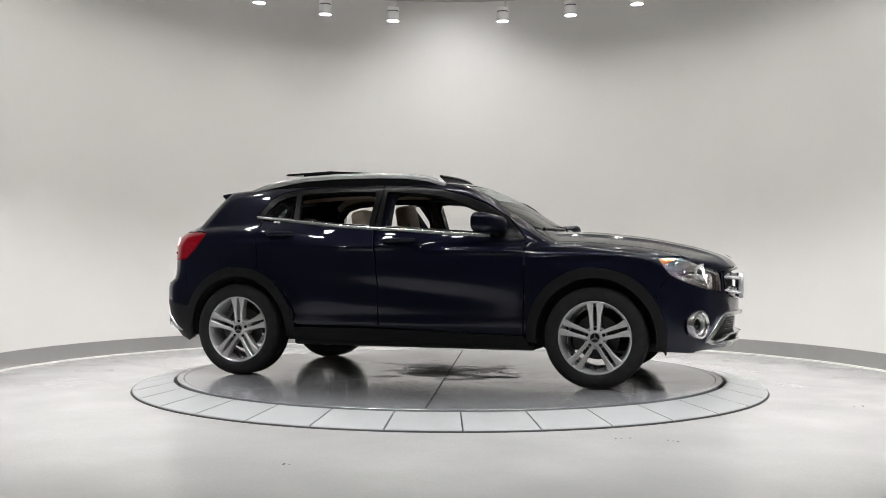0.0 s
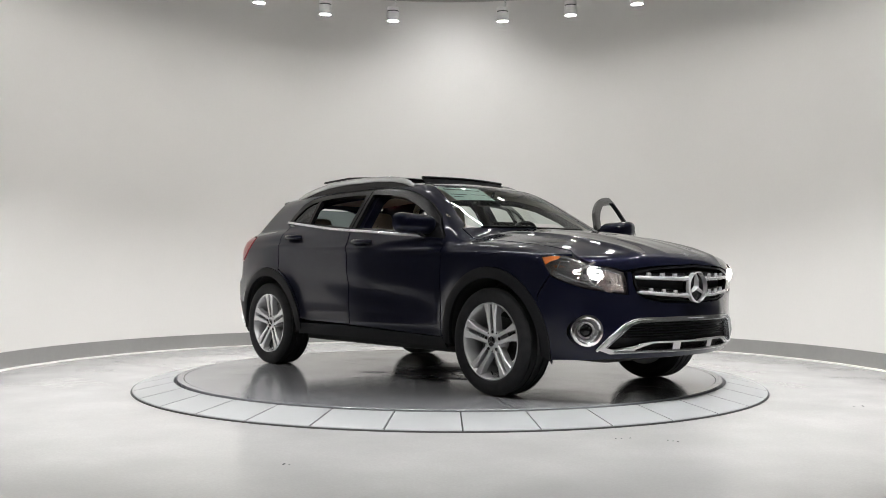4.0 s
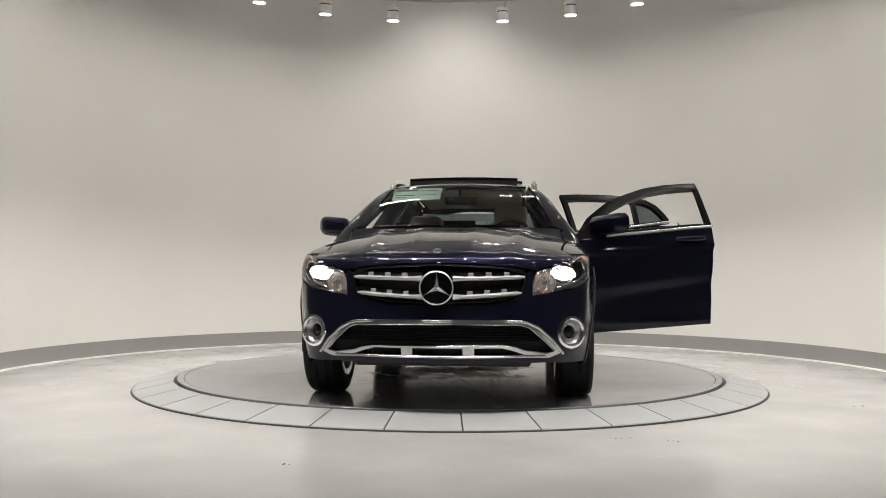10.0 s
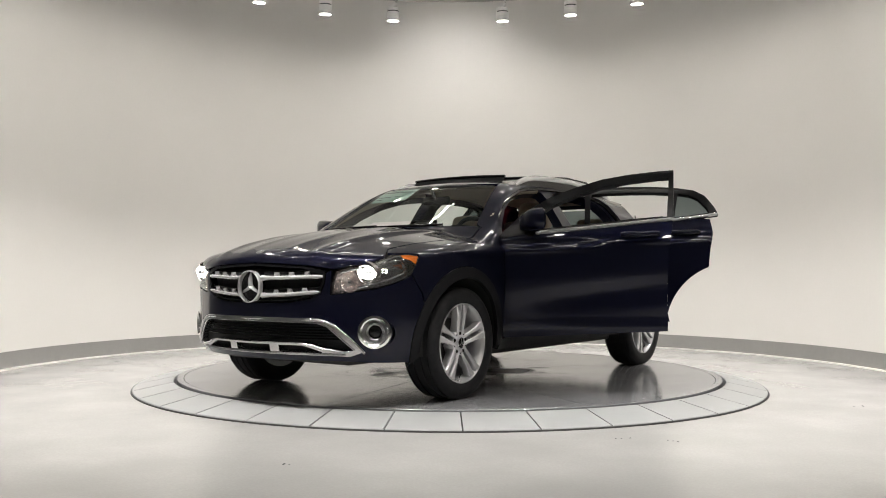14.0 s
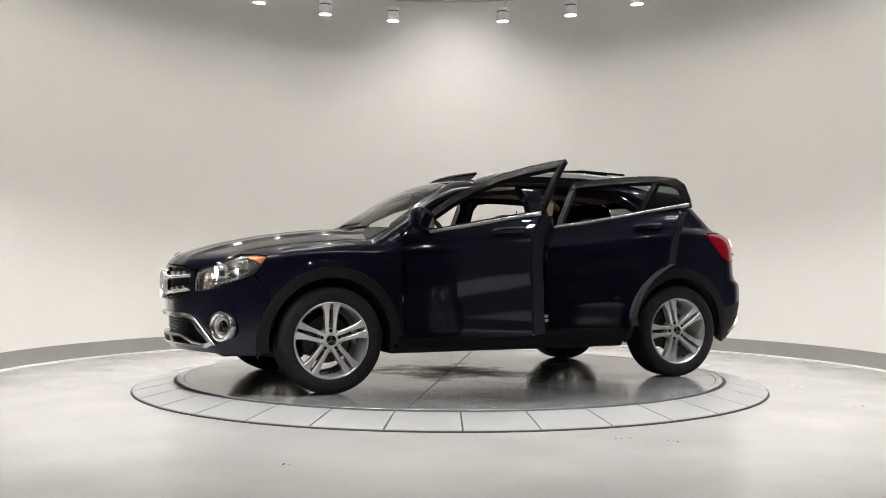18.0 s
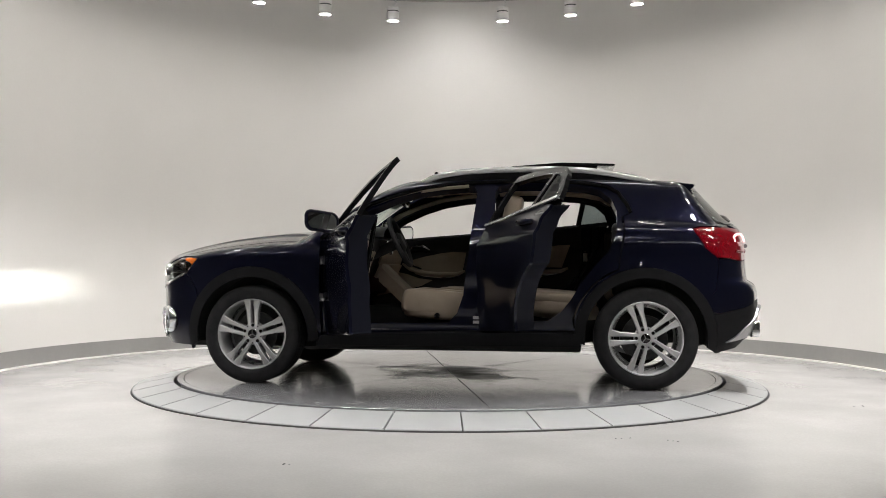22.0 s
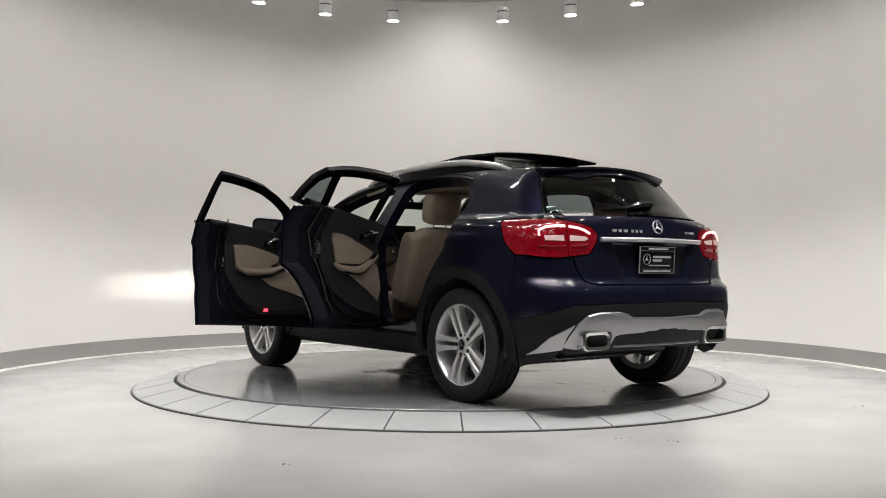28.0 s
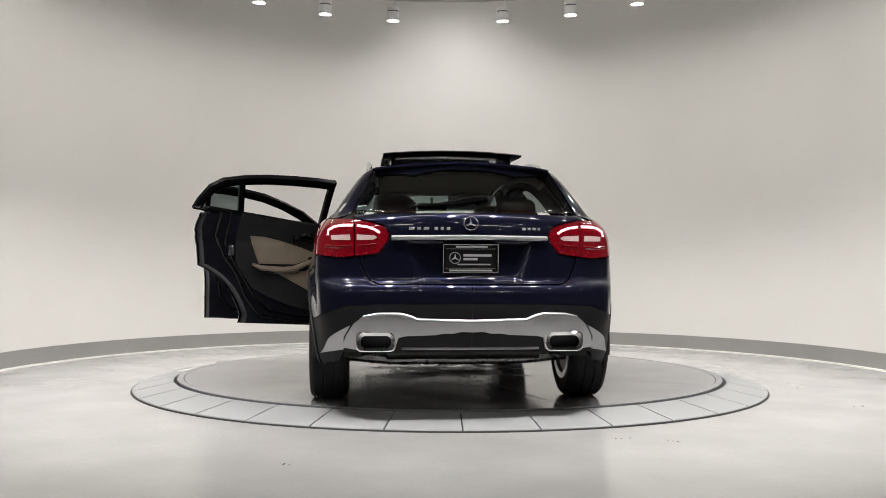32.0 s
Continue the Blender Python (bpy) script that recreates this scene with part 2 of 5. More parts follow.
def tube(points, radius, sides=8, flat=1.0, caps=True, bm=None, up=(0, 0, 1)):
    """A bar along a line of points; radius may be one per point; flat squeezes it along up."""
    bm = bm or bmesh.new()
    pts = [Vector(p) for p in points]
    radii = radius if isinstance(radius, (list, tuple)) else [radius] * len(pts)
    rings = []
    for i, p in enumerate(pts):
        d = (pts[min(i + 1, len(pts) - 1)] - pts[max(i - 1, 0)]).normalized()
        u = Vector(up)
        a = d.cross(u)
        if a.length < 1e-4:
            a = d.cross(Vector((1, 0, 0)))
        a.normalize()
        b = a.cross(d).normalized()
        rings.append([bm.verts.new(p + radii[i] * (a * math.cos(t) + b * math.sin(t) * flat)) for t in (2 * math.pi * (k + 0.5) / sides for k in range(sides))])
    for p, q in zip(rings, rings[1:]):
        for k in range(sides):
            j = (k + 1) % sides
            bm.faces.new((p[k], p[j], q[j], q[k]))
    if caps:
        bm.faces.new(rings[0][::-1])
        bm.faces.new(rings[-1])
    return bm


def loft(rings, bm=None, caps=True):
    """Skins closed rings of equal length."""
    bm = bm or bmesh.new()
    made = [[bm.verts.new(p) for p in r] for r in rings]
    n = len(rings[0])
    for p, q in zip(made, made[1:]):
        for k in range(n):
            j = (k + 1) % n
            bm.faces.new((p[k], p[j], q[j], q[k]))
    if caps:
        bm.faces.new(made[0][::-1])
        bm.faces.new(made[-1])
    return bm


def rounded(w, h, r, n=4):
    """A rounded rectangle round the origin, in two coordinates."""
    out = []
    for cx, cy, a0 in ((w / 2 - r, h / 2 - r, 0), (-w / 2 + r, h / 2 - r, 90), (-w / 2 + r, -h / 2 + r, 180), (w / 2 - r, -h / 2 + r, 270)):
        for i in range(n + 1):
            a = radians(a0 + 90 * i / n)
            out.append((cx + r * math.cos(a), cy + r * math.sin(a)))
    return out



# ---- the car's shape ----
def curve(xs, ys):
    """A smooth monotone curve through the given stations."""
    xs, ys = np.array(xs, float), np.array(ys, float)
    h, d = np.diff(xs), np.diff(ys) / np.diff(xs)
    m = np.empty_like(xs)
    m[0], m[-1] = d[0], d[-1]
    for i in range(1, len(xs) - 1):
        a, b = d[i - 1], d[i]
        m[i] = 0 if a * b <= 0 else 3 * (h[i - 1] + h[i]) / ((2 * h[i] + h[i - 1]) / a + (h[i] + 2 * h[i - 1]) / b)

    def at(x):
        x = np.clip(x, xs[0], xs[-1])
        i = np.clip(np.searchsorted(xs, x) - 1, 0, len(h) - 1)
        t = (x - xs[i]) / h[i]
        return ((1 + 2 * t) * (1 - t) ** 2 * ys[i] + t * (1 - t) ** 2 * h[i] * m[i]
                + t * t * (3 - 2 * t) * ys[i + 1] + t * t * (t - 1) * h[i] * m[i + 1])
    return at


def smax(a, b, k):
    h = np.clip(0.5 + 0.5 * (a - b) / k, 0, 1)
    return b + (a - b) * h + k * h * (1 - h)


def bump(x, centre, width):
    return np.exp(-((x - centre) / width) ** 2)


# the car's shape, x forward from the middle of the wheelbase, y to its left, z from the ground
side_plan = curve((-2.3, -2.0, -1.7, -1.35, -0.9, -0.3, 0.4, 0.9, 1.35, 1.7, 2.0, 2.3),
                  (0.74, 0.83, 0.880, 0.896, 0.886, 0.880, 0.880, 0.886, 0.896, 0.882, 0.835, 0.75))
side_height = curve((0.15, 0.25, 0.33, 0.45, 0.60, 0.75, 0.90, 0.96, 1.02, 1.10, 1.2),
                    (-0.085, -0.058, -0.038, -0.020, -0.002, 0.004, -0.002, -0.006, -0.026, -0.045, -0.08))
nose = curve((0.15, 0.20, 0.27, 0.35, 0.45, 0.58, 0.70, 0.80, 0.90, 1.0),
             (2.10, 2.15, 2.215, 2.245, 2.255, 2.255, 2.262, 2.255, 2.235, 2.20))
tail = curve((0.2, 0.26, 0.36, 0.46, 0.56, 0.66, 0.705, 0.735, 0.90, 1.0, 1.06, 1.13, 1.2),
             (-1.98, -2.06, -2.140, -2.180, -2.195, -2.19, -2.17, -2.125, -2.11, -2.10, -2.085, -2.045, -2.0))
bonnet = curve((-2.2, -1.9, -1.6, -1.2, -0.96, -0.735, -0.51, -0.25, 0.13, 0.625, 0.9, 1.18, 1.40, 1.62, 1.84, 2.06, 2.17, 2.25, 2.31),
               (1.13, 1.175, 1.21, 1.225, 1.205, 1.18, 1.158, 1.142, 1.118, 1.092, 1.085, 1.080, 1.062, 1.034, 0.992, 0.936, 0.897, 0.850, 0.785))
cabin_side = curve((0.9, 1.0, 1.07, 1.15, 1.23, 1.32, 1.40, 1.46, 1.52), (0.895, 0.858, 0.826, 0.778, 0.724, 0.662, 0.600, 0.552, 0.50))
roof = curve((-2.0, -1.8, -1.6, -1.2, -0.8, -0.3, 0.0, 0.3, 0.5, 0.8), (1.385, 1.418, 1.440, 1.468, 1.483, 1.490, 1.483, 1.460, 1.428, 1.36))
screen = curve((0.95, 1.05, 1.20, 1.32, 1.42, 1.5), (1.24, 1.075, 0.825, 0.625, 0.440, 0.28))
hatch = curve((0.95, 1.06, 1.12, 1.25, 1.38, 1.43, 1.5), (-2.16, -2.075, -2.025, -1.905, -1.790, -1.765, -1.73))


def arch_flare(x, z):
    out = 0
    for cx in (1.35, -1.35):
        r = np.hypot(x - cx, z - 0.343)
        out = out + 0.022 * bump(r, 0.42, 0.10)
    return out


def body(x, y, z):
    """Below zero inside the car's skin, zero on it."""
    y = np.abs(y)
    width = side_plan(x) + side_height(z) + arch_flare(x, z)
    # a waist line that falls towards the front, and a hollow along the doors
    width = width + 0.010 * bump(z, 0.955 - 0.035 * (x + 0.2), 0.022) * np.clip((x + 1.7) * 2, 0, 1)
    width = width - 0.016 * bump(z, 0.60 + 0.10 * (0.4 - x), 0.085) * bump(x, 0.0, 0.75)
    width = width + 0.010 * bump(z, 0.40, 0.05) * bump(x, 0.0, 0.8)
    low = smax(y - width, x - (nose(z) - 0.40 * y * y), 0.14)
    recess = 0.028 / (1 + np.exp((y - 0.27 - 0.35 * (z - 0.74)) / 0.008)) / (1 + np.exp((0.735 - z) / 0.006)) / (1 + np.exp((z - 0.955) / 0.006))
    low = smax(low, tail(z) + 0.23 * y * y + recess - x, 0.13)
    crown = bonnet(x) - 0.16 * y * y + (0.014 * bump(y, 0.50 - 0.09 * (x - 0.9), 0.05) + 0.006 * bump(y, 0.17, 0.05)) * np.clip((x - 0.8) * 3, 0, 1) * np.clip((2.3 - x) * 3, 0, 1)
    low = smax(low, (z - crown) * 0.95, 0.07)
    high = smax(y - cabin_side(z) + 0.075 * np.clip(-x - 1.2, 0, 1), z - (roof(x) - 0.10 * y * y), 0.07)
    high = smax(high, (x - (screen(z) - 0.22 * y * y)) * 0.55, 0.05)
    high = smax(high, (hatch(z) + 0.45 * y * y - x) * 0.75, 0.05)
    high = smax(high, 0.97 + 0.12 * np.clip(-2.4 - 2 * x, 0, 1) - z, 0.02)
    return -smax(-low, -high, 0.02)


def cast(start, way, depth=0.0, reach=3.6):
    """From each start along way (unit length) to the skin, or to depth below it."""
    start, way = np.atleast_2d(np.array(start, float)), np.array(way, float)
    way = np.broadcast_to(way, start.shape)
    t, live = np.zeros(len(start)), np.arange(len(start))
    found = np.zeros(len(start), bool)
    for _ in range(90):
        q = start[live] + way[live] * t[live, None]
        d = body(q[:, 0], q[:, 1], q[:, 2]) + depth
        t[live] += 0.72 * d
        found[live] |= d < 2e-4
        live = live[(d >= 2e-4) & (t[live] < reach)]
        if not len(live):
            break
    return start + way * t[:, None], found


def skin_normal(q):
    e, g = 0.004, np.empty_like(q)
    for i in range(3):
        d = np.zeros(3)
        d[i] = e
        g[:, i] = body(*(q + d).T) - body(*(q - d).T)
    return g / np.maximum(np.linalg.norm(g, axis=1)[:, None], 1e-9)


Q = math.sqrt(0.5)


def drawn(kind, a, b, s):
    """Start and way of the line that lays a drawn point on the skin: S side (x, z), T top (x, y), F front and R rear (y, z)."""
    if kind == "S":
        return (a, s * 1.4, b), (0, -s, 0)
    if kind == "T":
        return (a, s * b, 2.2), (0, 0, -1)
    if kind == "F":
        return (3.2, s * a, b), (-1, 0, 0)
    return (-3.2, s * a, b), (1, 0, 0)


VIEWS = {  # outward way, first and second axis of the sheet on which a panel is cut
    "side": lambda s: ((0, s, 0), (1, 0, 0), (0, 0, 1)),
    "top": lambda s: ((0, 0, 1), (1, 0, 0), (0, 1, 0)),
    "front": lambda s: ((1, 0, 0), (0, 1, 0), (0, 0, 1)),
    "rear": lambda s: ((-1, 0, 0), (0, 1, 0), (0, 0, 1)),
    "nose": lambda s: ((Q, 0, Q), (0, 1, 0), (-Q, 0, Q)),
    "shoulder": lambda s: ((0, s * Q, Q), (1, 0, 0), (0, -s * Q, Q)),
    "front corner": lambda s: ((Q, s * Q, 0), (Q, -s * Q, 0), (0, 0, 1)),
    "rear corner": lambda s: ((-Q, s * Q, 0), (Q, s * Q, 0), (0, 0, 1)),
}


def outline(points, view, s, step, depth):
    """Lays a drawn outline on the skin and unrolls it on the sheet of view."""
    dense = []
    for i, p in enumerate(points):
        q = points[(i + 1) % len(points)]
        dense.append(p)
        if p[0] == q[0]:
            n = int(math.hypot(q[1] - p[1], q[2] - p[2]) / step)
            dense += [(p[0], p[1] + (q[1] - p[1]) * k / (n + 1), p[2] + (q[2] - p[2]) * k / (n + 1)) for k in range(1, n + 1)]
    out = np.empty((len(dense), 3))
    for kind in "STFR":
        idx = [i for i, p in enumerate(dense) if p[0] == kind]
        if idx:
            lines = [drawn(*dense[i], s) for i in idx]
            q, ok = cast([l[0] for l in lines], lines[0][1], 0.0, 3.4)
            for i, r, good in zip(idx, q, ok):
                out[i] = r if good else (np.nan,) * 3
    out = out[~np.isnan(out[:, 0])]
    w, e1, e2 = (np.array(v) for v in VIEWS[view](s))
    return np.stack([out @ e1, out @ e2], 1)


def even(poly, step):
    """Points at even steps along a closed line."""
    res = []
    for a, b in zip(poly, np.roll(poly, -1, 0)):
        d = np.linalg.norm(b - a)
        n = max(int(d / step), 0)
        res += [a + (b - a) * k / (n + 1) for k in range(n + 1)]
    return np.array(res)


def inside(pts, loops):
    x, y = pts[:, 0], pts[:, 1]
    c = np.zeros(len(pts), bool)
    for p in loops:
        for (x0, y0), (x1, y1) in zip(p, np.roll(p, -1, 0)):
            if y0 != y1:
                c ^= ((y0 > y) != (y1 > y)) & (x < (x1 - x0) * (y - y0) / (y1 - y0) + x0)
    return c


def shrink(poly, d):
    """Moves a closed line inwards by d."""
    area2 = np.sum(poly[:, 0] * np.roll(poly[:, 1], -1) - np.roll(poly[:, 0], -1) * poly[:, 1])
    t = np.roll(poly, -1, 0) - np.roll(poly, 1, 0)
    t /= np.maximum(np.linalg.norm(t, axis=1)[:, None], 1e-9)
    n = np.stack([-t[:, 1], t[:, 0]], 1) * (1 if area2 > 0 else -1)
    return poly + n * d


from mathutils import geometry


def sheet(loops, view, s, depth=0.0, step=0.035, lip=0.015):
    """A panel cut on the sheet of view and laid on the skin: points, faces, normals."""
    w, e1, e2 = (np.array(v, float) for v in VIEWS[view](s))
    lo, hi = loops[0].min(0), loops[0].max(0)
    gx, gy = np.meshgrid(np.arange(lo[0], hi[0], step), np.arange(lo[1], hi[1], step))
    gx[1::2] += step / 2
    grid = np.stack([gx.ravel(), gy.ravel()], 1)
    grid = grid[inside(grid, loops)]
    rim = np.concatenate(loops)
    if len(grid):
        far = np.min(((grid[:, None] - rim[None]) ** 2).sum(2), 1) > (0.45 * step) ** 2
        grid = grid[far]
    pts = np.concatenate([rim, grid]) if len(grid) else rim
    edges, n = [], 0
    for l in loops:
        edges += [(n + i, n + (i + 1) % len(l)) for i in range(len(l))]
        n += len(l)
    vs, _, fs, *_ = geometry.delaunay_2d_cdt([Vector(p) for p in pts], edges, [], 1, 1e-6)
    uv = np.array([tuple(v) for v in vs])
    tri = np.array([t for f in fs for t in ([f] if len(f) == 3 else [(f[0], f[k], f[k + 1]) for k in range(1, len(f) - 1)])])
    tri = tri[inside(uv[tri].mean(1), loops)]
    q, ok = cast(uv[:, :1] * e1 + uv[:, 1:] * e2 + w * 2.8, -w, 0.0, 3.8)
    tri = tri[ok[tri].all(1)]
    nor = skin_normal(q)
    q = q - w * depth
    flip = np.einsum("ij,ij->i", np.cross(q[tri[:, 1]] - q[tri[:, 0]], q[tri[:, 2]] - q[tri[:, 0]]), nor[tri[:, 0]]) < 0
    tri[flip] = tri[flip][:, ::-1]
    count = {}
    for t in tri:
        for a, b in ((t[0], t[1]), (t[1], t[2]), (t[2], t[0])):
            count[(a, b)] = count.get((a, b), 0) + 1
    rimmed = [(a, b) for a, b in count if (b, a) not in count]
    verts, faces, normals = list(q), [tuple(int(i) for i in t) for t in tri], list(nor)
    if lip:
        made = {}
        for a, b in rimmed:
            for i in (a, b):
                if i not in made:
                    made[i] = len(verts)
                    verts += [q[i], q[i] - (nor[i] if lip > 0 else w) * lip]
                    normals += [np.zeros(3), np.zeros(3)]
            faces.append((made[b], made[a], made[a] + 1, made[b] + 1))
    return verts, faces, normals


def panel(name, parent, mat, outlines, view, s=1, depth=0.0, step=0.035, lip=0.015, gap=0.002, label="", fine=0.02, m=None, sides=None):
    """One panel of the car's skin. outlines: the drawn outline, then its holes. sides: cut for each of these sides into one mesh."""
    verts, faces, normals = [], [], []
    for sd in (sides or (s,)):
        loops = []
        for k, o in enumerate(outlines):
            l = even(outline(o, view, sd, 0.05, 0.0), fine)
            loops.append(shrink(l, gap if k == 0 else -gap) if gap else l)
        v, f, n = sheet(loops, view, sd, depth, step, lip)
        faces += [tuple(i + len(verts) for i in t) for t in f]
        verts += v
        normals += n
    return put(name, mesh_of(name, verts, faces, mat, normals), parent, label, m)


def S(*p):
    return [("S", *q) for q in p]


def T(*p):
    return [("T", *q) for q in p]


def F(*p):
    return [("F", *q) for q in p]


def R(*p):
    return [("R", *q) for q in p]


def arc(cx, cz, r, a0, a1, n=14):
    return [("S", cx + r * math.cos(radians(a0 + (a1 - a0) * k / n)), cz + r * math.sin(radians(a0 + (a1 - a0) * k / n))) for k in range(n + 1)]


def on_skin(points, s=1, depth=0.0):
    """Drawn points laid on the skin, in space."""
    lines = [drawn(*p, s) for p in points]
    found = cast([l[0] for l in lines], [l[1] for l in lines], 0.0, 3.4)[0]
    return [Vector(q) + Vector(l[1]) * depth for q, l in zip(found, lines)]


def mirrored(points):
    """A half outline (y, z) from the middle outwards and back, closed on both sides."""
    return list(points) + [(-y, z) for y, z in points[::-1] if y > 1e-6]


# ---- the room ----
def arc_wall(name, r0, r1, z0, z1, a0, a1, n, mat, lean=0.0, cy=0.0):
    """A bowed wall between two radii; angles in degrees from the x axis."""
    bm = bmesh.new()
    cols = []
    for i in range(n + 1):
        a = radians(a0 + (a1 - a0) * i / n)
        c, s = math.cos(a), math.sin(a)
        cols.append([bm.verts.new(p) for p in ((r0 * c, r0 * s + cy, z0), (r1 * c, r1 * s + cy, z0), (r1 * c, r1 * s + cy, z1), ((r0 + lean) * c, (r0 + lean) * s + cy, z1))])
    for p, q in zip(cols, cols[1:]):
        for k in range(4):
            bm.faces.new((p[k], p[(k + 1) % 4], q[(k + 1) % 4], q[k]))
    bm.faces.new(cols[0])
    bm.faces.new(cols[-1][::-1])
    return part(name, bm, mat)


A0, A1 = 4, 176
END = (WALL_R * math.cos(radians(A0)), WALL_R * math.sin(radians(A0)) + WALL_Y)
tagged(arc_wall("wall_round", WALL_R, WALL_R + 0.15, FLOOR, CEILING, A0, A1, 120, WALL, cy=WALL_Y), "curved off-white painted wall behind the turntable", "wall", kind="structure")
tagged(arc_wall("baseboard", WALL_R - 0.012, WALL_R - 0.001, FLOOR + 0.014, FLOOR + 0.155, A0, A1, 120, SKIRT, 0.004, WALL_Y), "grey vinyl baseboard along the curved wall", "baseboard", kind="structure")
tagged(arc_wall("trim", WALL_R - 0.035, WALL_R - 0.001, FLOOR, FLOOR + 0.013, A0, A1, 120, WALL, cy=WALL_Y), "pale cove strip under the grey baseboard", "trim", kind="structure")
# added band that carries the painted shadow under the ceiling
tagged(arc_wall("shade_band", WALL_R - 0.05, WALL_R - 0.001, CEILING - 0.085, CEILING - 0.001, A0, A1, 120, TOP_SHADE, cy=WALL_Y), "added band with painted shadow where wall meets ceiling", "trim", kind="structure")

bm = boxed((-7.0, -14.0, FLOOR - 0.2), (7.0, 5.0, FLOOR))
tagged(part("floor", bm, CONCRETE), "pale polished floor with a soft sheen", "floor", kind="structure")
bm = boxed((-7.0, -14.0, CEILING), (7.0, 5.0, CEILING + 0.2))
tagged(part("ceiling", bm, CEIL), "plain ceiling toned grey to darken its reflections", "ceiling", kind="structure")
# unseen walls added to close the hall and darken reflections
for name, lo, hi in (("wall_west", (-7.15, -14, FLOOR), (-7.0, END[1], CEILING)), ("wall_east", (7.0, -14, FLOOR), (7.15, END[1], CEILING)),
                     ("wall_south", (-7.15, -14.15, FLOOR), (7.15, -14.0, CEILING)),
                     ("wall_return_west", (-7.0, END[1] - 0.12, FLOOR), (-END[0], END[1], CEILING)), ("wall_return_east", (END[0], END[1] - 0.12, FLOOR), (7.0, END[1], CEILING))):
    tagged(part(name, boxed(lo, hi), HALL), "unseen wall of the assumed hall behind the camera, toned dark for reflections", "wall", kind="structure")


# ---- lamps on the ceiling ----
def track_lamp():
    lamp = new("track_spotlight")
    tagged(lamp, "white cylindrical ceiling spotlight, switched on", "spotlight", "spotlights over the turntable")
    t = pose(0, 0, 0, -90)
    part("lamp_body", lathe([(0.060, 0.0), (0.066, 0.0), (0.067, -0.004), (0.067, -0.098), (0.060, -0.100), (0.060, 0.0)], 40, m=t), LAMPBODY, lamp)
    part("cooling_ring", lathe([(0.0, -0.100), (0.061, -0.100), (0.061, -0.112), (0.0, -0.112)], 40, m=t), LAMPGREY, lamp, "dark slotted cooling ring")
    part("lamp_cap", lathe([(0.0, -0.112), (0.066, -0.112), (0.066, -0.145), (0.055, -0.155), (0.0, -0.156)], 40, m=t), LAMPBODY, lamp)
    part("lit_face", disc(0.060, -0.006, 40, m=t), LAMPFACE, lamp, "bright white lit face")
    bm = tube([(0, 0, 0.15), (0.03, 0, 0.20), (0.03, 0, 0.30)], 0.017, 10)
    part("bracket", bm, LAMPBODY, lamp)
    box_bm = boxed((-0.05, -0.022, 0.29), (0.11, 0.022, 0.335), 0.005)
    part("track_adapter", box_bm, LAMPBODY, lamp)
    return lamp


first = track_lamp()
for i, a in enumerate(LAMP_ANGLES):
    m = pose(TRACK_R * math.sin(radians(a)), TRACK_R * math.cos(radians(a)), LAMP_Z, 3, 0, -a)
    if i == 0:
        first.matrix_basis = m
    else:
        copy_thing(first, m)
tagged(arc_wall("lamp_track", TRACK_R - 0.018, TRACK_R + 0.018, LAMP_Z + 0.335, LAMP_Z + 0.37, 0, 359.9, 140, LAMPBODY), "curved white lamp track under the ceiling", "lamp track")
hangers = [pose(TRACK_R * math.cos(radians(a)), TRACK_R * math.sin(radians(a)), 0) for a in range(-15, 340, 30)]
rod = tagged(part("track_hanger", tube([(0, 0, LAMP_Z + 0.371), (0, 0, CEILING)], 0.006, 8), LAMPBODY, m=hangers[0]), "thin white rod that holds the lamp track", "hanger", "hangers of the lamp track")
for m in hangers[1:]:
    copy_thing(rod, m)

fixture = new("ceiling_light")
tagged(fixture, "long narrow lit ceiling strip in a white frame", "ceiling light", "ceiling panels of the hall")
part("frame", boxed((-1.03, -0.04, -0.02), (1.03, 0.04, 0.0), 0.004), LAMPBODY, fixture)
part("diffuser", boxed((-1.0, -0.018, -0.026), (1.0, 0.018, -0.021)), PANELFACE, fixture)
for i, (px, py) in enumerate(PANELS):
    if i == 0:
        fixture.matrix_basis = pose(px, py, CEILING - 0.001)
    else:
        copy_thing(fixture, pose(px, py, CEILING - 0.001))

short = new("ceiling_light")
tagged(short, "short narrow lit ceiling strip in a white frame", "ceiling light", "ceiling panels of the hall")
part("frame", boxed((-0.38, -0.04, -0.02), (0.38, 0.04, 0.0), 0.004), LAMPBODY, short)
part("diffuser", boxed((-0.35, -0.018, -0.026), (0.35, 0.018, -0.021)), PANELFACE, short)
short.matrix_basis = pose(-1.0, 1.6, CEILING - 0.001)
copy_thing(short, pose(1.0, 1.6, CEILING - 0.001))

down = new("downlight")
tagged(down, "small round lit downlight in the hall ceiling", "downlight", "downlights of the hall")
part("trim_ring", lathe([(0.060, 0.0), (0.075, 0.0), (0.075, 0.004), (0.062, 0.012)], 32, m=pose(0, 0, 0, -90)), LAMPBODY, down)
part("lit_face", disc(0.061, 0.003, 28, m=pose(0, 0, 0, -90)), LAMPFACE, down)
for i, (px, py) in enumerate(DOWNLIGHTS):
    if i == 0:
        down.matrix_basis = pose(px, py, CEILING - 0.001)
    else:
        copy_thing(down, pose(px, py, CEILING - 0.001))


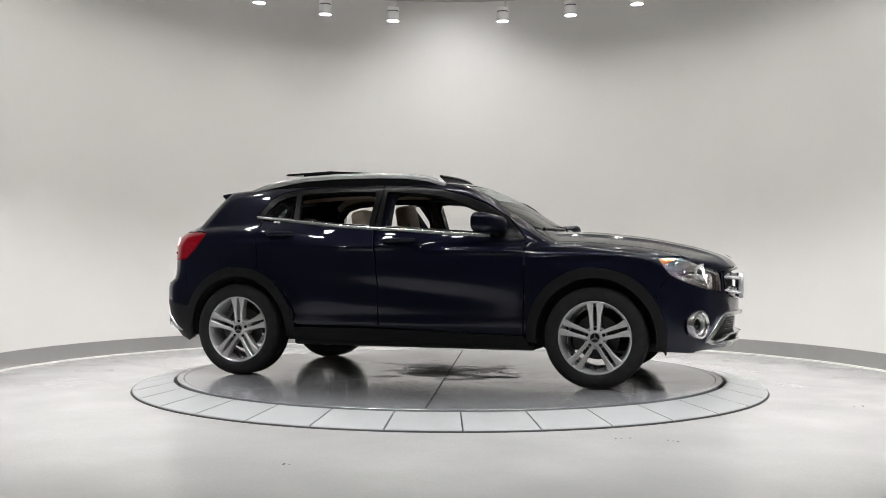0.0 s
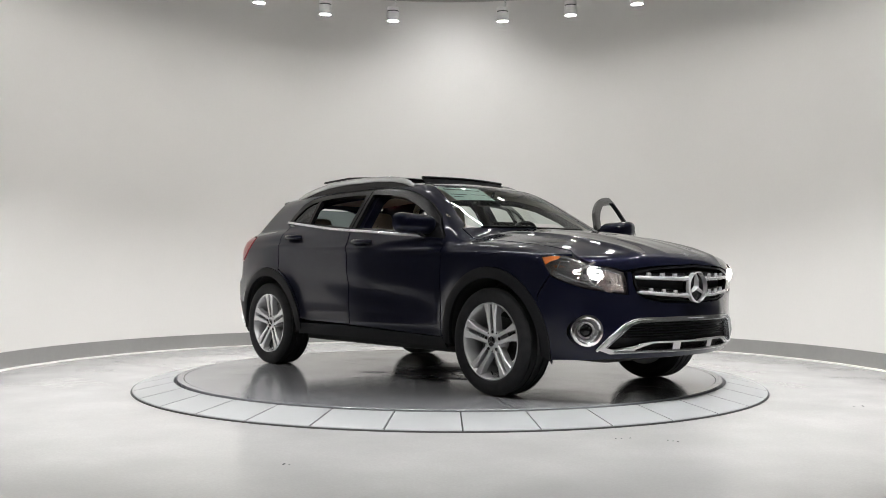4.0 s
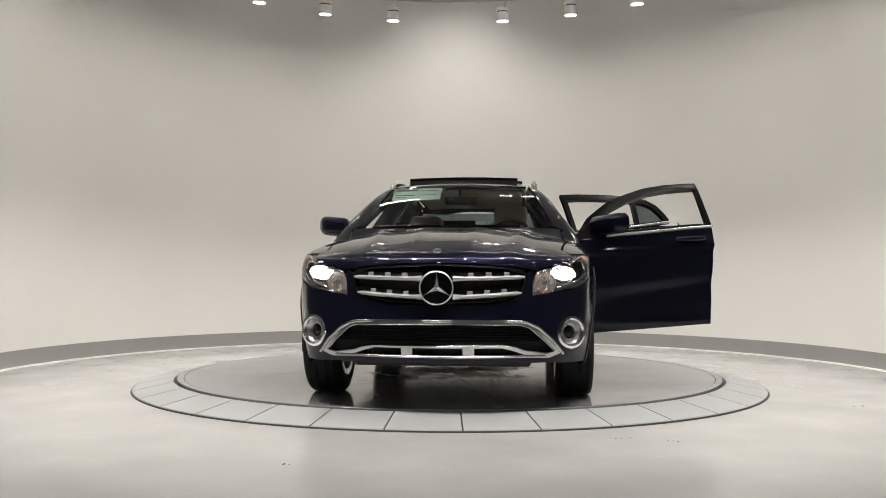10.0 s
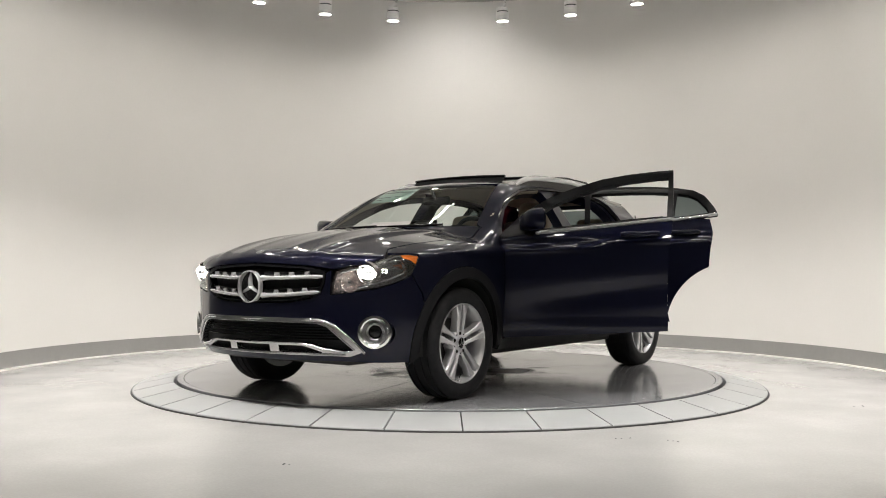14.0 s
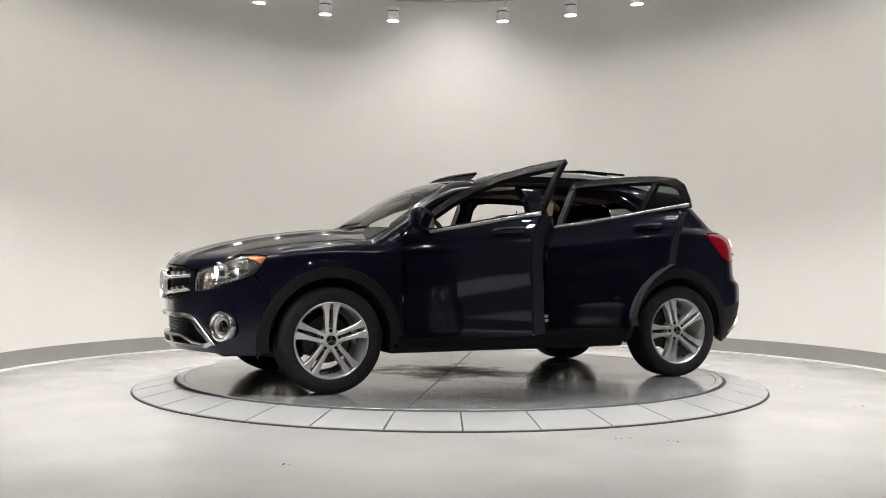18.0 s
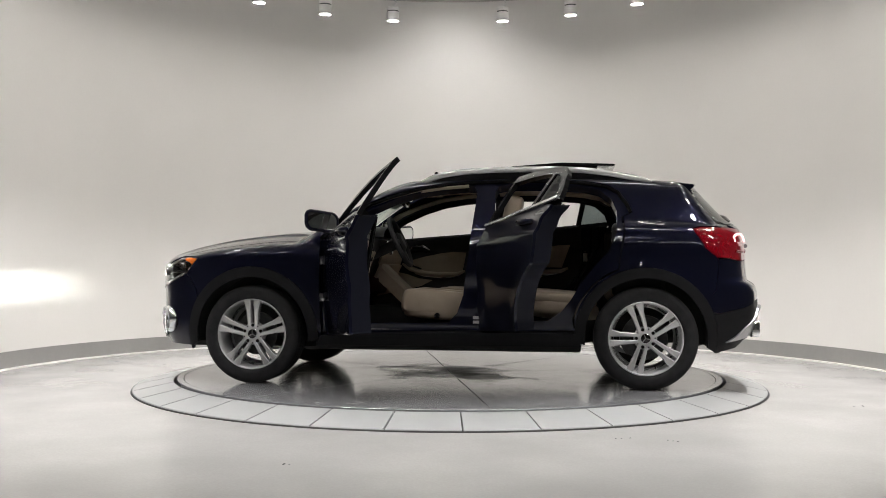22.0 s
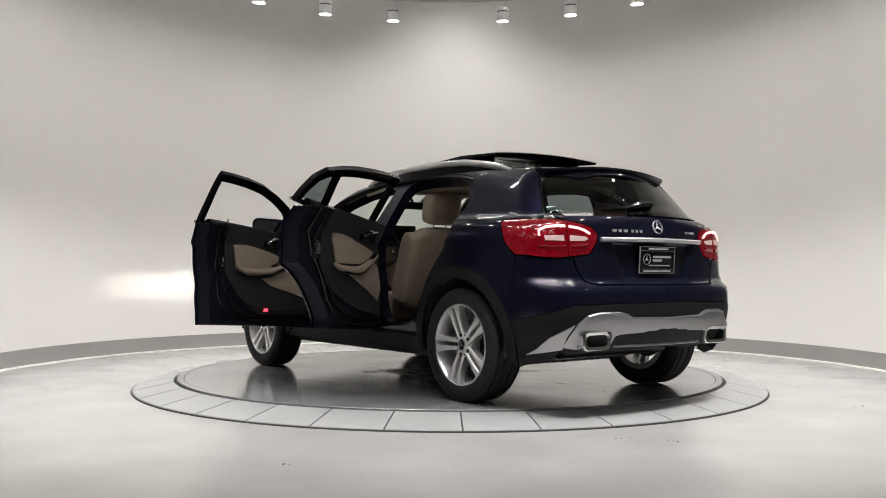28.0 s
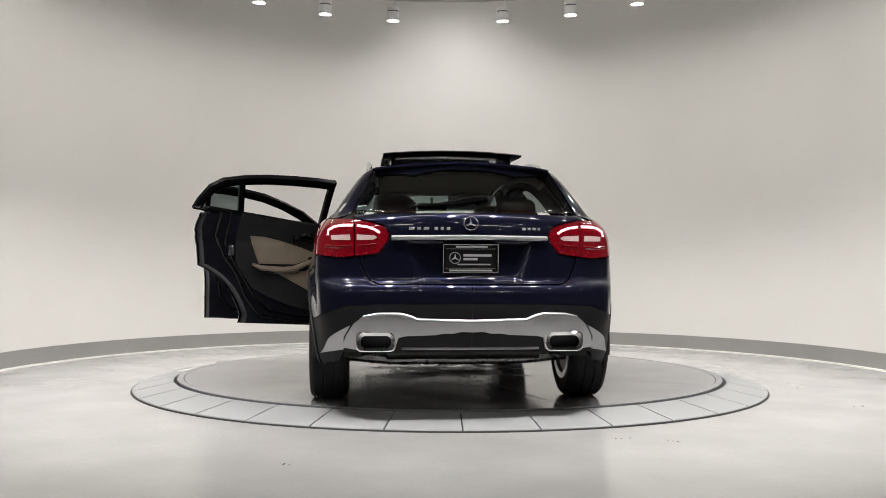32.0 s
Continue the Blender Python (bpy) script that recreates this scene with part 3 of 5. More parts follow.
# ---- the turntable ----
RING_IN, RING_OUT, DISC_R = 2.080, 2.365, 2.058
TILES = 35
ring = new("turntable_ring")
tagged(ring, "fixed sloping ring of grey stone tiles round the turntable", "turntable ring")
bm = bmesh.new()
half, n = math.pi / TILES - 0.0022, 5
top, low, out0 = [], [], []
for k in range(n + 1):
    a = -half + 2 * half * k / n
    c, s = math.cos(a), math.sin(a)
    prof = ((RING_IN, FLOOR), (RING_IN, -0.012), (RING_IN + 0.004, -0.008), (RING_OUT - 0.006, FLOOR + 0.014), (RING_OUT, FLOOR + 0.010), (RING_OUT, FLOOR))
    top.append([bm.verts.new((r * c, r * s, z)) for r, z in prof])
for p, q in zip(top, top[1:]):
    for k in range(5):
        bm.faces.new((p[k], p[k + 1], q[k + 1], q[k]))
bm.faces.new(top[0])
bm.faces.new(top[-1][::-1])
tile = part("tile", bm, STONE, ring, angle=20)
tile.rotation_euler.z = radians(-88.8) + math.pi / TILES
for k in range(1, TILES):
    t = put("tile", tile.data, ring)
    t.rotation_euler.z = tile.rotation_euler.z + 2 * math.pi * k / TILES
part("joint_bed", lathe([(RING_IN + 0.01, FLOOR), (RING_IN + 0.01, -0.022), (RING_OUT - 0.02, FLOOR + 0.006), (RING_OUT - 0.02, FLOOR)], 96, m=pose(0, 0, 0, 90)), SEAM, ring, "dark joints between the tiles")
part("edge_band", lathe([(RING_OUT, FLOOR), (RING_OUT + 0.012, FLOOR), (RING_OUT + 0.010, FLOOR + 0.006), (RING_OUT, FLOOR + 0.008)], 120, m=pose(0, 0, 0, 90)), SEAM, ring, "dark rubber edge on the floor")

table = new("turntable")
tagged(table, "round grey turning platform with worn metal plates", "turntable")


def sector(a0, a1, r1):
    """A wedge of the disc between two angles, with straight clean edges."""
    ring = [(0.012 * math.cos((a0 + a1) / 2), 0.012 * math.sin((a0 + a1) / 2))] + [(r1 * math.cos(a0 + (a1 - a0) * k / 24), r1 * math.sin(a0 + (a1 - a0) * k / 24)) for k in range(25)]
    bm = bmesh.new()
    f = bm.faces.new([bm.verts.new((x, y, 0.0)) for x, y in ring])
    up = bmesh.ops.extrude_face_region(bm, geom=[f])["geom"]
    bmesh.ops.translate(bm, vec=(0, 0, -0.02), verts=[v for v in up if isinstance(v, bmesh.types.BMVert)])
    return bm


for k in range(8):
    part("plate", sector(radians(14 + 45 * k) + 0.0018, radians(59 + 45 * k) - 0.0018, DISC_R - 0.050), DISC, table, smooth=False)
part("rim_band", lathe([(DISC_R - 0.045, -0.015), (DISC_R - 0.045, 0.001), (DISC_R - 0.003, 0.001), (DISC_R, -0.002), (DISC_R, -0.06)], 140, m=pose(0, 0, 0, 90)), DISC, table, "narrow worn metal rim")
part("underplate", lathe([(0.0, -0.021), (DISC_R - 0.010, -0.021), (DISC_R - 0.010, -0.07), (0.0, -0.07)], 96, m=pose(0, 0, 0, 90)), SEAM, table, "dark bed seen in the joints")


# ---- the car ----
car = new("car")
tagged(car, "dark navy blue compact crossover with the driver-side doors and sunroof open", "car")
WX, WZ = 1.35, 0.343

# side window line and belt, from the front backwards
BELT_F = ((0.865, 1.005), (0.62, 1.030), (0.33, 1.048), (-0.10, 1.080), (-0.262, 1.090))
BELT_R = ((-0.274, 1.091), (-0.545, 1.112), (-0.777, 1.137), (-1.016, 1.163), (-1.262, 1.190))
TOP_F = ((-0.272, 1.428), (-0.167, 1.425), (0.014, 1.411), (0.193, 1.385), (0.373, 1.334), (0.551, 1.268), (0.727, 1.162), (0.875, 1.012))
TOP_R = ((-1.268, 1.192), (-1.245, 1.250), (-1.185, 1.340), (-1.105, 1.388), (-0.957, 1.415), (-0.807, 1.428), (-0.623, 1.434), (-0.44, 1.434), (-0.284, 1.429))
DOOR_R_REAR = ((-1.205, 1.160), (-1.215, 1.050), (-1.190, 0.930))
DOOR_R_ARC = arc(-WX, WZ, 0.492, 69, 14, 10)


def fender(s):
    top = T((0.90, 0.735), (1.20, 0.750), (1.50, 0.742), (1.72, 0.715), (1.86, 0.705))
    o = S((0.857, 0.352), (0.867, 0.60), (0.867, 0.95), (0.870, 1.005)) + top + S((1.905, 0.889), (1.83, 0.890), (1.757, 0.882), (1.80, 0.82), (1.835, 0.765), (1.76, 0.66)) + arc(WX, WZ, 0.47, 33, 178, 20)
    return panel("fender", car, PAINT, [o], "shoulder", s)


def door_skin_front():
    return S((0.852, 0.345), (0.862, 0.60), (0.862, 0.95)) + S(*BELT_F) + S((-0.231, 0.90), (-0.216, 0.70), (-0.210, 0.378))


def door_skin_rear():
    return S((-0.215, 0.379), (-0.221, 0.70), (-0.237, 0.90)) + S(*BELT_R[:-1]) + S(*DOOR_R_REAR) + DOOR_R_ARC + S((-0.885, 0.40))


GLASS_F = ((0.66, 1.052), (0.33, 1.072), (-0.10, 1.103), (-0.222, 1.112), (-0.240, 1.378), (-0.155, 1.375), (0.010, 1.361), (0.180, 1.334), (0.355, 1.282), (0.525, 1.212), (0.68, 1.115))
GLASS_R = ((-0.318, 1.118), (-0.545, 1.136), (-0.777, 1.160), (-0.905, 1.174), (-0.945, 1.368), (-0.807, 1.380), (-0.623, 1.386), (-0.44, 1.385), (-0.325, 1.380))
GLASS_Q = ((-0.945, 1.179), (-1.10, 1.194), (-1.205, 1.206), (-1.185, 1.250), (-1.130, 1.318), (-1.065, 1.350), (-0.985, 1.364))

uniside = (S((0.885, 1.016)) + S(*[(x + 0.006, z + 0.006) for x, z in TOP_F[::-1]]) + S(*[(x - 0.003, z + 0.006) for x, z in TOP_R[::-1]])
           + S((-1.272, 1.188)) + S(*[(x - 0.006, z) for x, z in DOOR_R_REAR]) + arc(-WX, WZ, 0.486, 69, 14, 10) + S((-0.892, 0.39), (-0.885, 0.36))
           + arc(-WX, WZ, 0.468, 3, 148, 20) + S((-1.803, 0.66), (-1.819, 0.80), (-1.8215, 0.876), (-1.740, 0.945), (-1.686, 1.03), (-1.660, 1.076))
           + S((-1.70, 1.088)) + R((0.745, 1.086), (0.665, 1.110), (0.640, 1.16), (0.600, 1.25), (0.555, 1.345), (0.525, 1.405))
           + T((-1.70, 0.500), (-1.2, 0.500), (-0.6, 0.500), (0.0, 0.500), (0.34, 0.500)) + F((0.515, 1.415), (0.548, 1.36), (0.592, 1.27), (0.640, 1.18), (0.675, 1.105)) + F((0.735, 1.075)))
for s in (1, -1):
    fender(s)
    panel("side_frame", car, PAINT, [uniside], "shoulder", s, lip=0.02)
    panel("sill", car, CLAD, [S((0.86, 0.338), (0.90, 0.272), (-0.93, 0.278), (-0.895, 0.365), (-0.21, 0.368))], "side", s, lip=0.10, gap=0.0)
    panel("arch_trim", car, CLAD, [arc(WX, WZ, 0.470, 184, -12, 26) + arc(WX, WZ, 0.400, -8, 187, 26)], "side", s, depth=-0.006, lip=0.03, gap=0.0, fine=0.03)
    panel("arch_trim", car, CLAD, [arc(-WX, WZ, 0.468, 192, -4, 26) + arc(-WX, WZ, 0.400, -7, 188, 26)], "side", s, depth=-0.006, lip=0.03, gap=0.0, fine=0.03)

# bonnet and roof
hood = (T((1.0, 0.0), (0.985, 0.30), (0.945, 0.55), (0.91, 0.725), (1.20, 0.740), (1.50, 0.732), (1.72, 0.705), (1.85, 0.695)) + S((1.92, 0.886), (1.985, 0.858), (2.055, 0.822))
        + F((0.615, 0.812), (0.545, 0.792), (0.50, 0.800), (0.40, 0.815), (0.20, 0.828), (0.0, 0.833)))
panel("bonnet", car, PAINT, [hood], "nose", sides=(1, -1), lip=0.02, gap=0.0, step=0.02)
roof_line = T((0.405, 0.0), (0.395, 0.25), (0.350, 0.490), (-0.6, 0.490), (-1.70, 0.490), (-1.775, 0.30), (-1.79, 0.0))
panel("roof", car, PAINT, [roof_line + [("T", x, -y) for _, x, y in roof_line[-2:0:-1]]], "top", lip=0.02)

# windscreen and rear window
ws = ((0.0, 1.085), (0.35, 1.083), (0.58, 1.082), (0.665, 1.100), (0.632, 1.18), (0.584, 1.27), (0.540, 1.36), (0.505, 1.412), (0.25, 1.428), (0.0, 1.433))
pane = panel("windscreen", car, GLASS, [F(*mirrored(ws))], "front", lip=0.0, step=0.05)
rw = ((0.0, 1.120), (0.40, 1.118), (0.640, 1.113), (0.628, 1.17), (0.590, 1.25), (0.545, 1.325), (0.505, 1.350), (0.25, 1.358), (0.0, 1.360))
panel("rear_window", car, TINT, [R(*mirrored(rw))], "rear", lip=0.0, step=0.05)

for s in (1, -1):
    panel("rear_window_edge", car, BLACK, [R((0.52, 1.370), (0.57, 1.375), (0.635, 1.25), (0.680, 1.15), (0.770, 1.100), (0.80, 1.055), (0.60, 1.060), (0.590, 1.118), (0.605, 1.17), (0.568, 1.25))], "rear corner", s, depth=0.016, lip=0.0, gap=0.0, label="gloss black edge of the rear window")

# nose
bumper = (F((0.0, 0.592), (0.28, 0.600), (0.41, 0.623), (0.472, 0.655), (0.497, 0.71), (0.502, 0.775), (0.527, 0.788), (0.526, 0.72), (0.523, 0.645)) + S((2.09, 0.664), (2.015, 0.683), (1.892, 0.732), (1.838, 0.758), (1.765, 0.655)) + arc(WX, WZ, 0.472, 32, -14, 8)
          + S((1.80, 0.258), (2.0, 0.262)) + F((0.60, 0.268), (0.35, 0.268), (0.0, 0.268), (0.0, 0.308), (0.43, 0.308), (0.60, 0.298), (0.695, 0.325), (0.635, 0.40), (0.555, 0.472), (0.495, 0.498), (0.455, 0.506), (0.0, 0.510)))
FOG = [("F", 0.745 + 0.072 * math.cos(a), 0.438 + 0.092 * math.sin(a)) for a in (2 * math.pi * k / 24 for k in range(24))]
panel("front_bumper", car, PAINT, [bumper, FOG], "front corner", sides=(1, -1), gap=0.0, lip=0.03)
frame_out = ((0.0, 0.304), (0.43, 0.304), (0.62, 0.296), (0.700, 0.326), (0.640, 0.405), (0.56, 0.478), (0.50, 0.504), (0.46, 0.512), (0.0, 0.516))
frame_in = ((0.0, 0.367), (0.37, 0.367), (0.43, 0.358), (0.48, 0.340), (0.60, 0.322), (0.652, 0.334), (0.580, 0.408), (0.512, 0.468), (0.460, 0.486), (0.0, 0.491))
cells = [[(0.140, 0.315), (0.140, 0.356), (-0.140, 0.356), (-0.140, 0.315)]] + [[(k * a, z) for a, z in ((0.205, 0.315), (0.205, 0.356), (0.36, 0.356), (0.425, 0.338), (0.475, 0.321), (0.47, 0.315))] for k in (1, -1)]
panel("intake_surround", car, SATIN, [F(*mirrored(frame_out)), F(*mirrored(frame_in))] + [F(*c) for c in cells], "front", depth=-0.012, lip=0.05, gap=0.0, fine=0.015, label="satin silver surround of the lower intake")
part("surround_bead", tube(on_skin(F(*mirrored(frame_in)[:-1]), 1, -0.014), 0.005, 8), SATIN, car)
part("surround_brow", tube(on_skin(F(*[(y, z - 0.009) for y, z in mirrored(frame_out[3:])]), 1, -0.016), 0.0095, 10), SATIN, car, "rounded upper bar of the silver surround")
part("surround_foot", tube(on_skin(F(*[(0.60 * (k / 10 - 1), 0.307) for k in range(21)]), 1, -0.016), 0.0065, 8), SATIN, car)
panel("intake_mesh", car, CLAD, [F(*mirrored(((0.0, 0.30), (0.62, 0.30), (0.68, 0.33), (0.56, 0.49), (0.46, 0.505), (0.0, 0.51))))], "front", depth=0.035, lip=0.0, gap=0.0)
for k in range(6):
    z = 0.395 + 0.016 * k
    w = 0.57 - 0.9 * abs(z - 0.39)
    part("mesh_bar", tube(on_skin(F(*[(w * (i / 8 - 1), z) for i in range(17)]), 1, 0.028), 0.0035, 6), BLACK, car)

# grille
gr = ((0.0, 0.602), (0.28, 0.610), (0.40, 0.633), (0.468, 0.668), (0.492, 0.715), (0.497, 0.770), (0.465, 0.793), (0.37, 0.808), (0.0, 0.827))
panel("grille_back", car, CLAD, [F(*mirrored(gr))], "front", depth=0.05, lip=-0.03, gap=0.0)
panel("grille_rim", car, BLACK, [F(*mirrored(gr)), F(*mirrored(((0.0, 0.612), (0.27, 0.619), (0.385, 0.642), (0.456, 0.675), (0.481, 0.72), (0.485, 0.765), (0.36, 0.797), (0.0, 0.815))))], "front", depth=-0.002, lip=0.05, gap=0.0)
for lo, hi, zi, zo in ((0.085, 0.482, 0.742, 0.752), (0.085, 0.462, 0.640, 0.664)):
    for s in (1, -1):
        n = 12
        pts = [(lo + (hi - lo) * k / n, zi + (zo - zi) * (k / n) ** 1.5) for k in range(n + 1)]
        bar = part("louvre", tube(on_skin(F(*pts), s, 0.006), [0.027, 0.021] + [0.018] * (n - 2) + [0.010], 10, 0.72), ALLOY, car, "satin silver grille louvre")
        part("louvre_back", tube(on_skin(F(*[(y, z + 0.026) for y, z in pts]), s, 0.022), 0.011, 8), BLACK, bar)
        for k in (3, 6, 9):
            q = on_skin(F(pts[k]), s, 0.008)[0]
            part("louvre_post", boxed((-0.014, -0.016, -0.002), (0.006, 0.016, 0.032), 0.004, 2, Matrix.Translation(q)), ALLOY, bar)


def emblem(name, parent, m, r, mat, depth=0.012):
    """A ring round a three-armed star, facing its own x."""
    e = part(name, lathe([(r * 0.90, 0), (r * 0.93, depth), (r, depth * 0.8), (r, 0)], 48, True, m=m @ pose(0, 0, 0, 0, 0, -90)), ALLOY if mat is CHROME else mat, parent, "round chrome emblem with a three-armed star")
    bm = bmesh.new()
    for k in range(3):
        a = radians(90 + 120 * k)
        d, n = Vector((0, math.cos(a), math.sin(a))), Vector((0, -math.sin(a), math.cos(a)))
        tip, l, rr, up = d * r * 0.93, n * r * 0.13 + d * r * 0.075, -n * r * 0.13 + d * r * 0.075, Vector((depth * 0.9, 0, 0))
        base = [bm.verts.new(m @ v) for v in (Vector((0, 0, 0)), l, tip, rr)]
        ridge = [bm.verts.new(m @ (v + up)) for v in (Vector((0, 0, 0)), d * r * 0.5)]
        t = bm.verts.new(m @ (tip + up * 0.3))
        for f in ((base[0], base[1], ridge[0]), (base[1], ridge[1], ridge[0]), (base[1], base[2], t), (base[1], t, ridge[1]), (base[2], base[3], t), (base[3], ridge[1], t), (base[3], ridge[0], ridge[1]), (base[3], base[0], ridge[0])):
            bm.faces.new(f)
    part("star", bm, ALLOY if mat is CHROME else mat, e, smooth=False)
    return e


emblem("emblem", car, pose(2.258, -0.004, 0.691), 0.096, CHROME, 0.03)
part("emblem_plate", lathe([(0.0, -0.02), (0.09, -0.02), (0.09, 0.004), (0.0, 0.004)], 40, m=pose(2.252, -0.004, 0.691, 0, 0, -90)), BLACK, car)
emblem("bonnet_emblem", car, pose(2.185, -0.008, 0.898, 0, -60, 0), 0.024, CHROME, 0.004)

# head lamps and fog lamps
LAMP = S((1.757, 0.876), (1.82, 0.886), (1.90, 0.880), (1.98, 0.850), (2.05, 0.815)) + F((0.62, 0.806), (0.552, 0.782), (0.532, 0.72), (0.528, 0.648)) + S((2.09, 0.669), (2.015, 0.689), (1.892, 0.738), (1.84, 0.765), (1.80, 0.815))
for s in (1, -1):
    h = panel("headlight", car, SMOKE, [LAMP], "front corner", s, depth=0.15, lip=-0.145, gap=0.003, label="headlight with clear lens, switched on")
    panel("lens", h, LENS, [LAMP], "front corner", s, depth=0.0, lip=0.0, gap=0.004)
    # bowl, projector, day light strip and the amber side reflector
    c = on_skin(F((0.70, 0.775)), s, 0.025)[0]
    part("projector", lathe([(0.056, -0.03), (0.056, 0.0), (0.060, 0.008), (0.066, 0.004), (0.066, -0.05)], 32, m=Matrix.Translation(c) @ pose(0, 0, 0, 0, 0, -90)), SMOKE, h)
    lm = Matrix.Translation(c) @ pose(0, 0, 0, 0, 0, -90) @ pose(0, 0, 0, -3.6)
    # glowing oval reaches past its ring to draw the glare as well
    bm = bmesh.new()
    oval, slot = [(0.070 * math.cos(a) + 0.012 * math.sin(a), 0.040 * math.sin(a)) for a in (2 * math.pi * (k + 0.5) / 24 for k in range(24))], rounded(0.090, 0.014, 0.003, 5)
    rim0 = [bm.verts.new(lm @ Vector((x, 0.004, z))) for x, z in oval]
    rim1 = [bm.verts.new(lm @ Vector((x, 0.008, z))) for x, z in slot]
    for k in range(24):
        bm.faces.new((rim0[k], rim0[(k + 1) % 24], rim1[(k + 1) % 24], rim1[k]))
    part("lit_lens", bm, BULB, h, "bright lit projector lens, widened to take in its glare")
    # added shields that keep the lens from shining backwards
    part("leak_shield_rim", lathe([(0.0571, -0.02), (0.0571, 0.001), (0.052, 0.001), (0.052, -0.02)], 24, True, m=lm), SEAM, h)
    back0 = [[lm @ Vector((x * k, d, z * k2)) for x, z in oval] for k, k2, d in ((1.0, 1.0, 0.001), (1.0, 1.0, -0.03), (0.95, 0.25, -0.035))]
    part("leak_shield", loft(back0, caps=False), SEAM, h)
    # added slit tunnel that narrows the source to a flat beam
    part("beam_baffle", loft([[lm @ Vector((x, 0.007, z)) for x, z in slot], [lm @ Vector((x, -0.115, z)) for x, z in slot]], caps=False), SEAM, h)
    part("baffle_end", boxed((-0.050, -0.122, -0.012), (0.050, -0.117, 0.012), 0, 1, lm), SEAM, h)
    part("beam_source", boxed((-0.036, -0.114, -0.0035), (0.036, -0.111, 0.0065), 0, 1, lm), BEAM, h, "beam source added deep in the lamp behind a slit")
    c = on_skin(F((0.602, 0.720)), s, 0.045)[0]
    part("reflector_bowl", lathe([(0.012, -0.03), (0.040, -0.016), (0.056, 0.004), (0.060, 0.004), (0.05, -0.03)], 32, m=Matrix.Translation(c) @ pose(0, 0, 0, 0, 0, -90 + s * 16)), FACET, h)
    part("second_bulb", lathe([(0.0, 0.004), (0.010, 0.002), (0.013, -0.010), (0.013, -0.03)], 16, m=Matrix.Translation(c) @ pose(0, 0, 0, 0, 0, -90 + s * 16)), SMOKE, h)
    panel("faceted_reflector", h, FACET, [F((0.655, 0.800), (0.60, 0.782), (0.566, 0.764), (0.552, 0.715), (0.546, 0.664), (0.60, 0.668), (0.66, 0.686), (0.70, 0.705), (0.66, 0.745))], "front corner", s, depth=0.068, lip=0.0, gap=0.0, label="faceted reflector with a pinkish glow added by emission")
    part("daylight_strip", tube(on_skin(S((1.83, 0.872), (1.90, 0.864), (1.97, 0.838), (2.03, 0.808)) + F((0.62, 0.79), (0.565, 0.772)), s, 0.018), 0.007, 8), CHROME, h)
    part("chrome_fin", tube(on_skin(S((1.865, 0.770), (1.94, 0.738)) + F((0.74, 0.712), (0.66, 0.690)), s, 0.03), 0.006, 8), CHROME, h)
    part("chrome_fin", tube(on_skin(S((1.86, 0.80), (1.875, 0.845), (1.93, 0.838)), s, 0.03), 0.005, 8), CHROME, h)
    panel("amber_reflector", h, AMBER, [S((1.772, 0.868), (1.83, 0.878), (1.875, 0.874), (1.868, 0.858), (1.830, 0.846), (1.805, 0.826))], "front corner", s, depth=0.006, lip=0.004, gap=0.0)
    panel("chrome_bezel", h, SMOKE, [S((1.845, 0.86), (1.95, 0.835)) + F((0.66, 0.822), (0.565, 0.752), (0.552, 0.668), (0.60, 0.672), (0.68, 0.692), (0.78, 0.722)) + S((1.86, 0.76))], "front corner", s, depth=0.115, lip=0.0, gap=0.0)
    f = on_skin(F((0.745, 0.438)), s, 0.0)[0]
    nrm = Vector(skin_normal(np.array([f]))[0])
    yaw = math.degrees(math.atan2(nrm.y, nrm.x)) * 0.72
    fm = Matrix.Translation(f) @ pose(0, 0, 0, 0, 0, yaw - 90) @ Matrix.Diagonal((1.17, 1, 1.14, 1))
    fog = part("fog_light", lathe([(0.060, -0.04), (0.062, 0.006), (0.070, 0.014), (0.082, 0.010), (0.086, -0.004), (0.086, -0.03)], 40, m=fm), CHROME, car, "round fog light in a chrome ring")
    part("fog_bowl", lathe([(0.0, -0.045), (0.030, -0.042), (0.052, -0.028), (0.063, -0.006)], 32, m=fm), ALLOY, fog)
    part("fog_lens", lathe([(0.0, -0.012), (0.024, -0.016), (0.034, -0.026), (0.036, -0.04)], 32, m=fm), BLACK, fog)
    part("fog_bead", lathe([(0.034, -0.016), (0.040, -0.012), (0.044, -0.018), (0.044, -0.03)], 32, m=fm), STEEL, fog)

# tail
lid = ((0.0, 0.712), (0.50, 0.712), (0.555, 0.735), (0.592, 0.80), (0.612, 0.865), (0.505, 0.880), (0.452, 0.950), (0.444, 0.995), (0.470, 1.036), (0.54, 1.060), (0.635, 1.080), (0.650, 1.105), (0.0, 1.112))
panel("tailgate", car, PAINT, [R(*mirrored(lid))], "rear", lip=0.03, step=0.02)
rb = (R((0.0, 0.706), (0.50, 0.706), (0.56, 0.729), (0.598, 0.80), (0.618, 0.862), (0.71, 0.855), (0.80, 0.862)) + S((-1.90, 0.870), (-1.824, 0.872), (-1.822, 0.80), (-1.806, 0.66)) + arc(-WX, WZ, 0.472, 147, 158, 3)
      + S((-1.83, 0.515)) + R((0.78, 0.560), (0.68, 0.596), (0.40, 0.606), (0.0, 0.610)))
panel("rear_bumper", car, PAINT, [rb], "rear corner", sides=(1, -1), gap=0.0, lip=0.02)
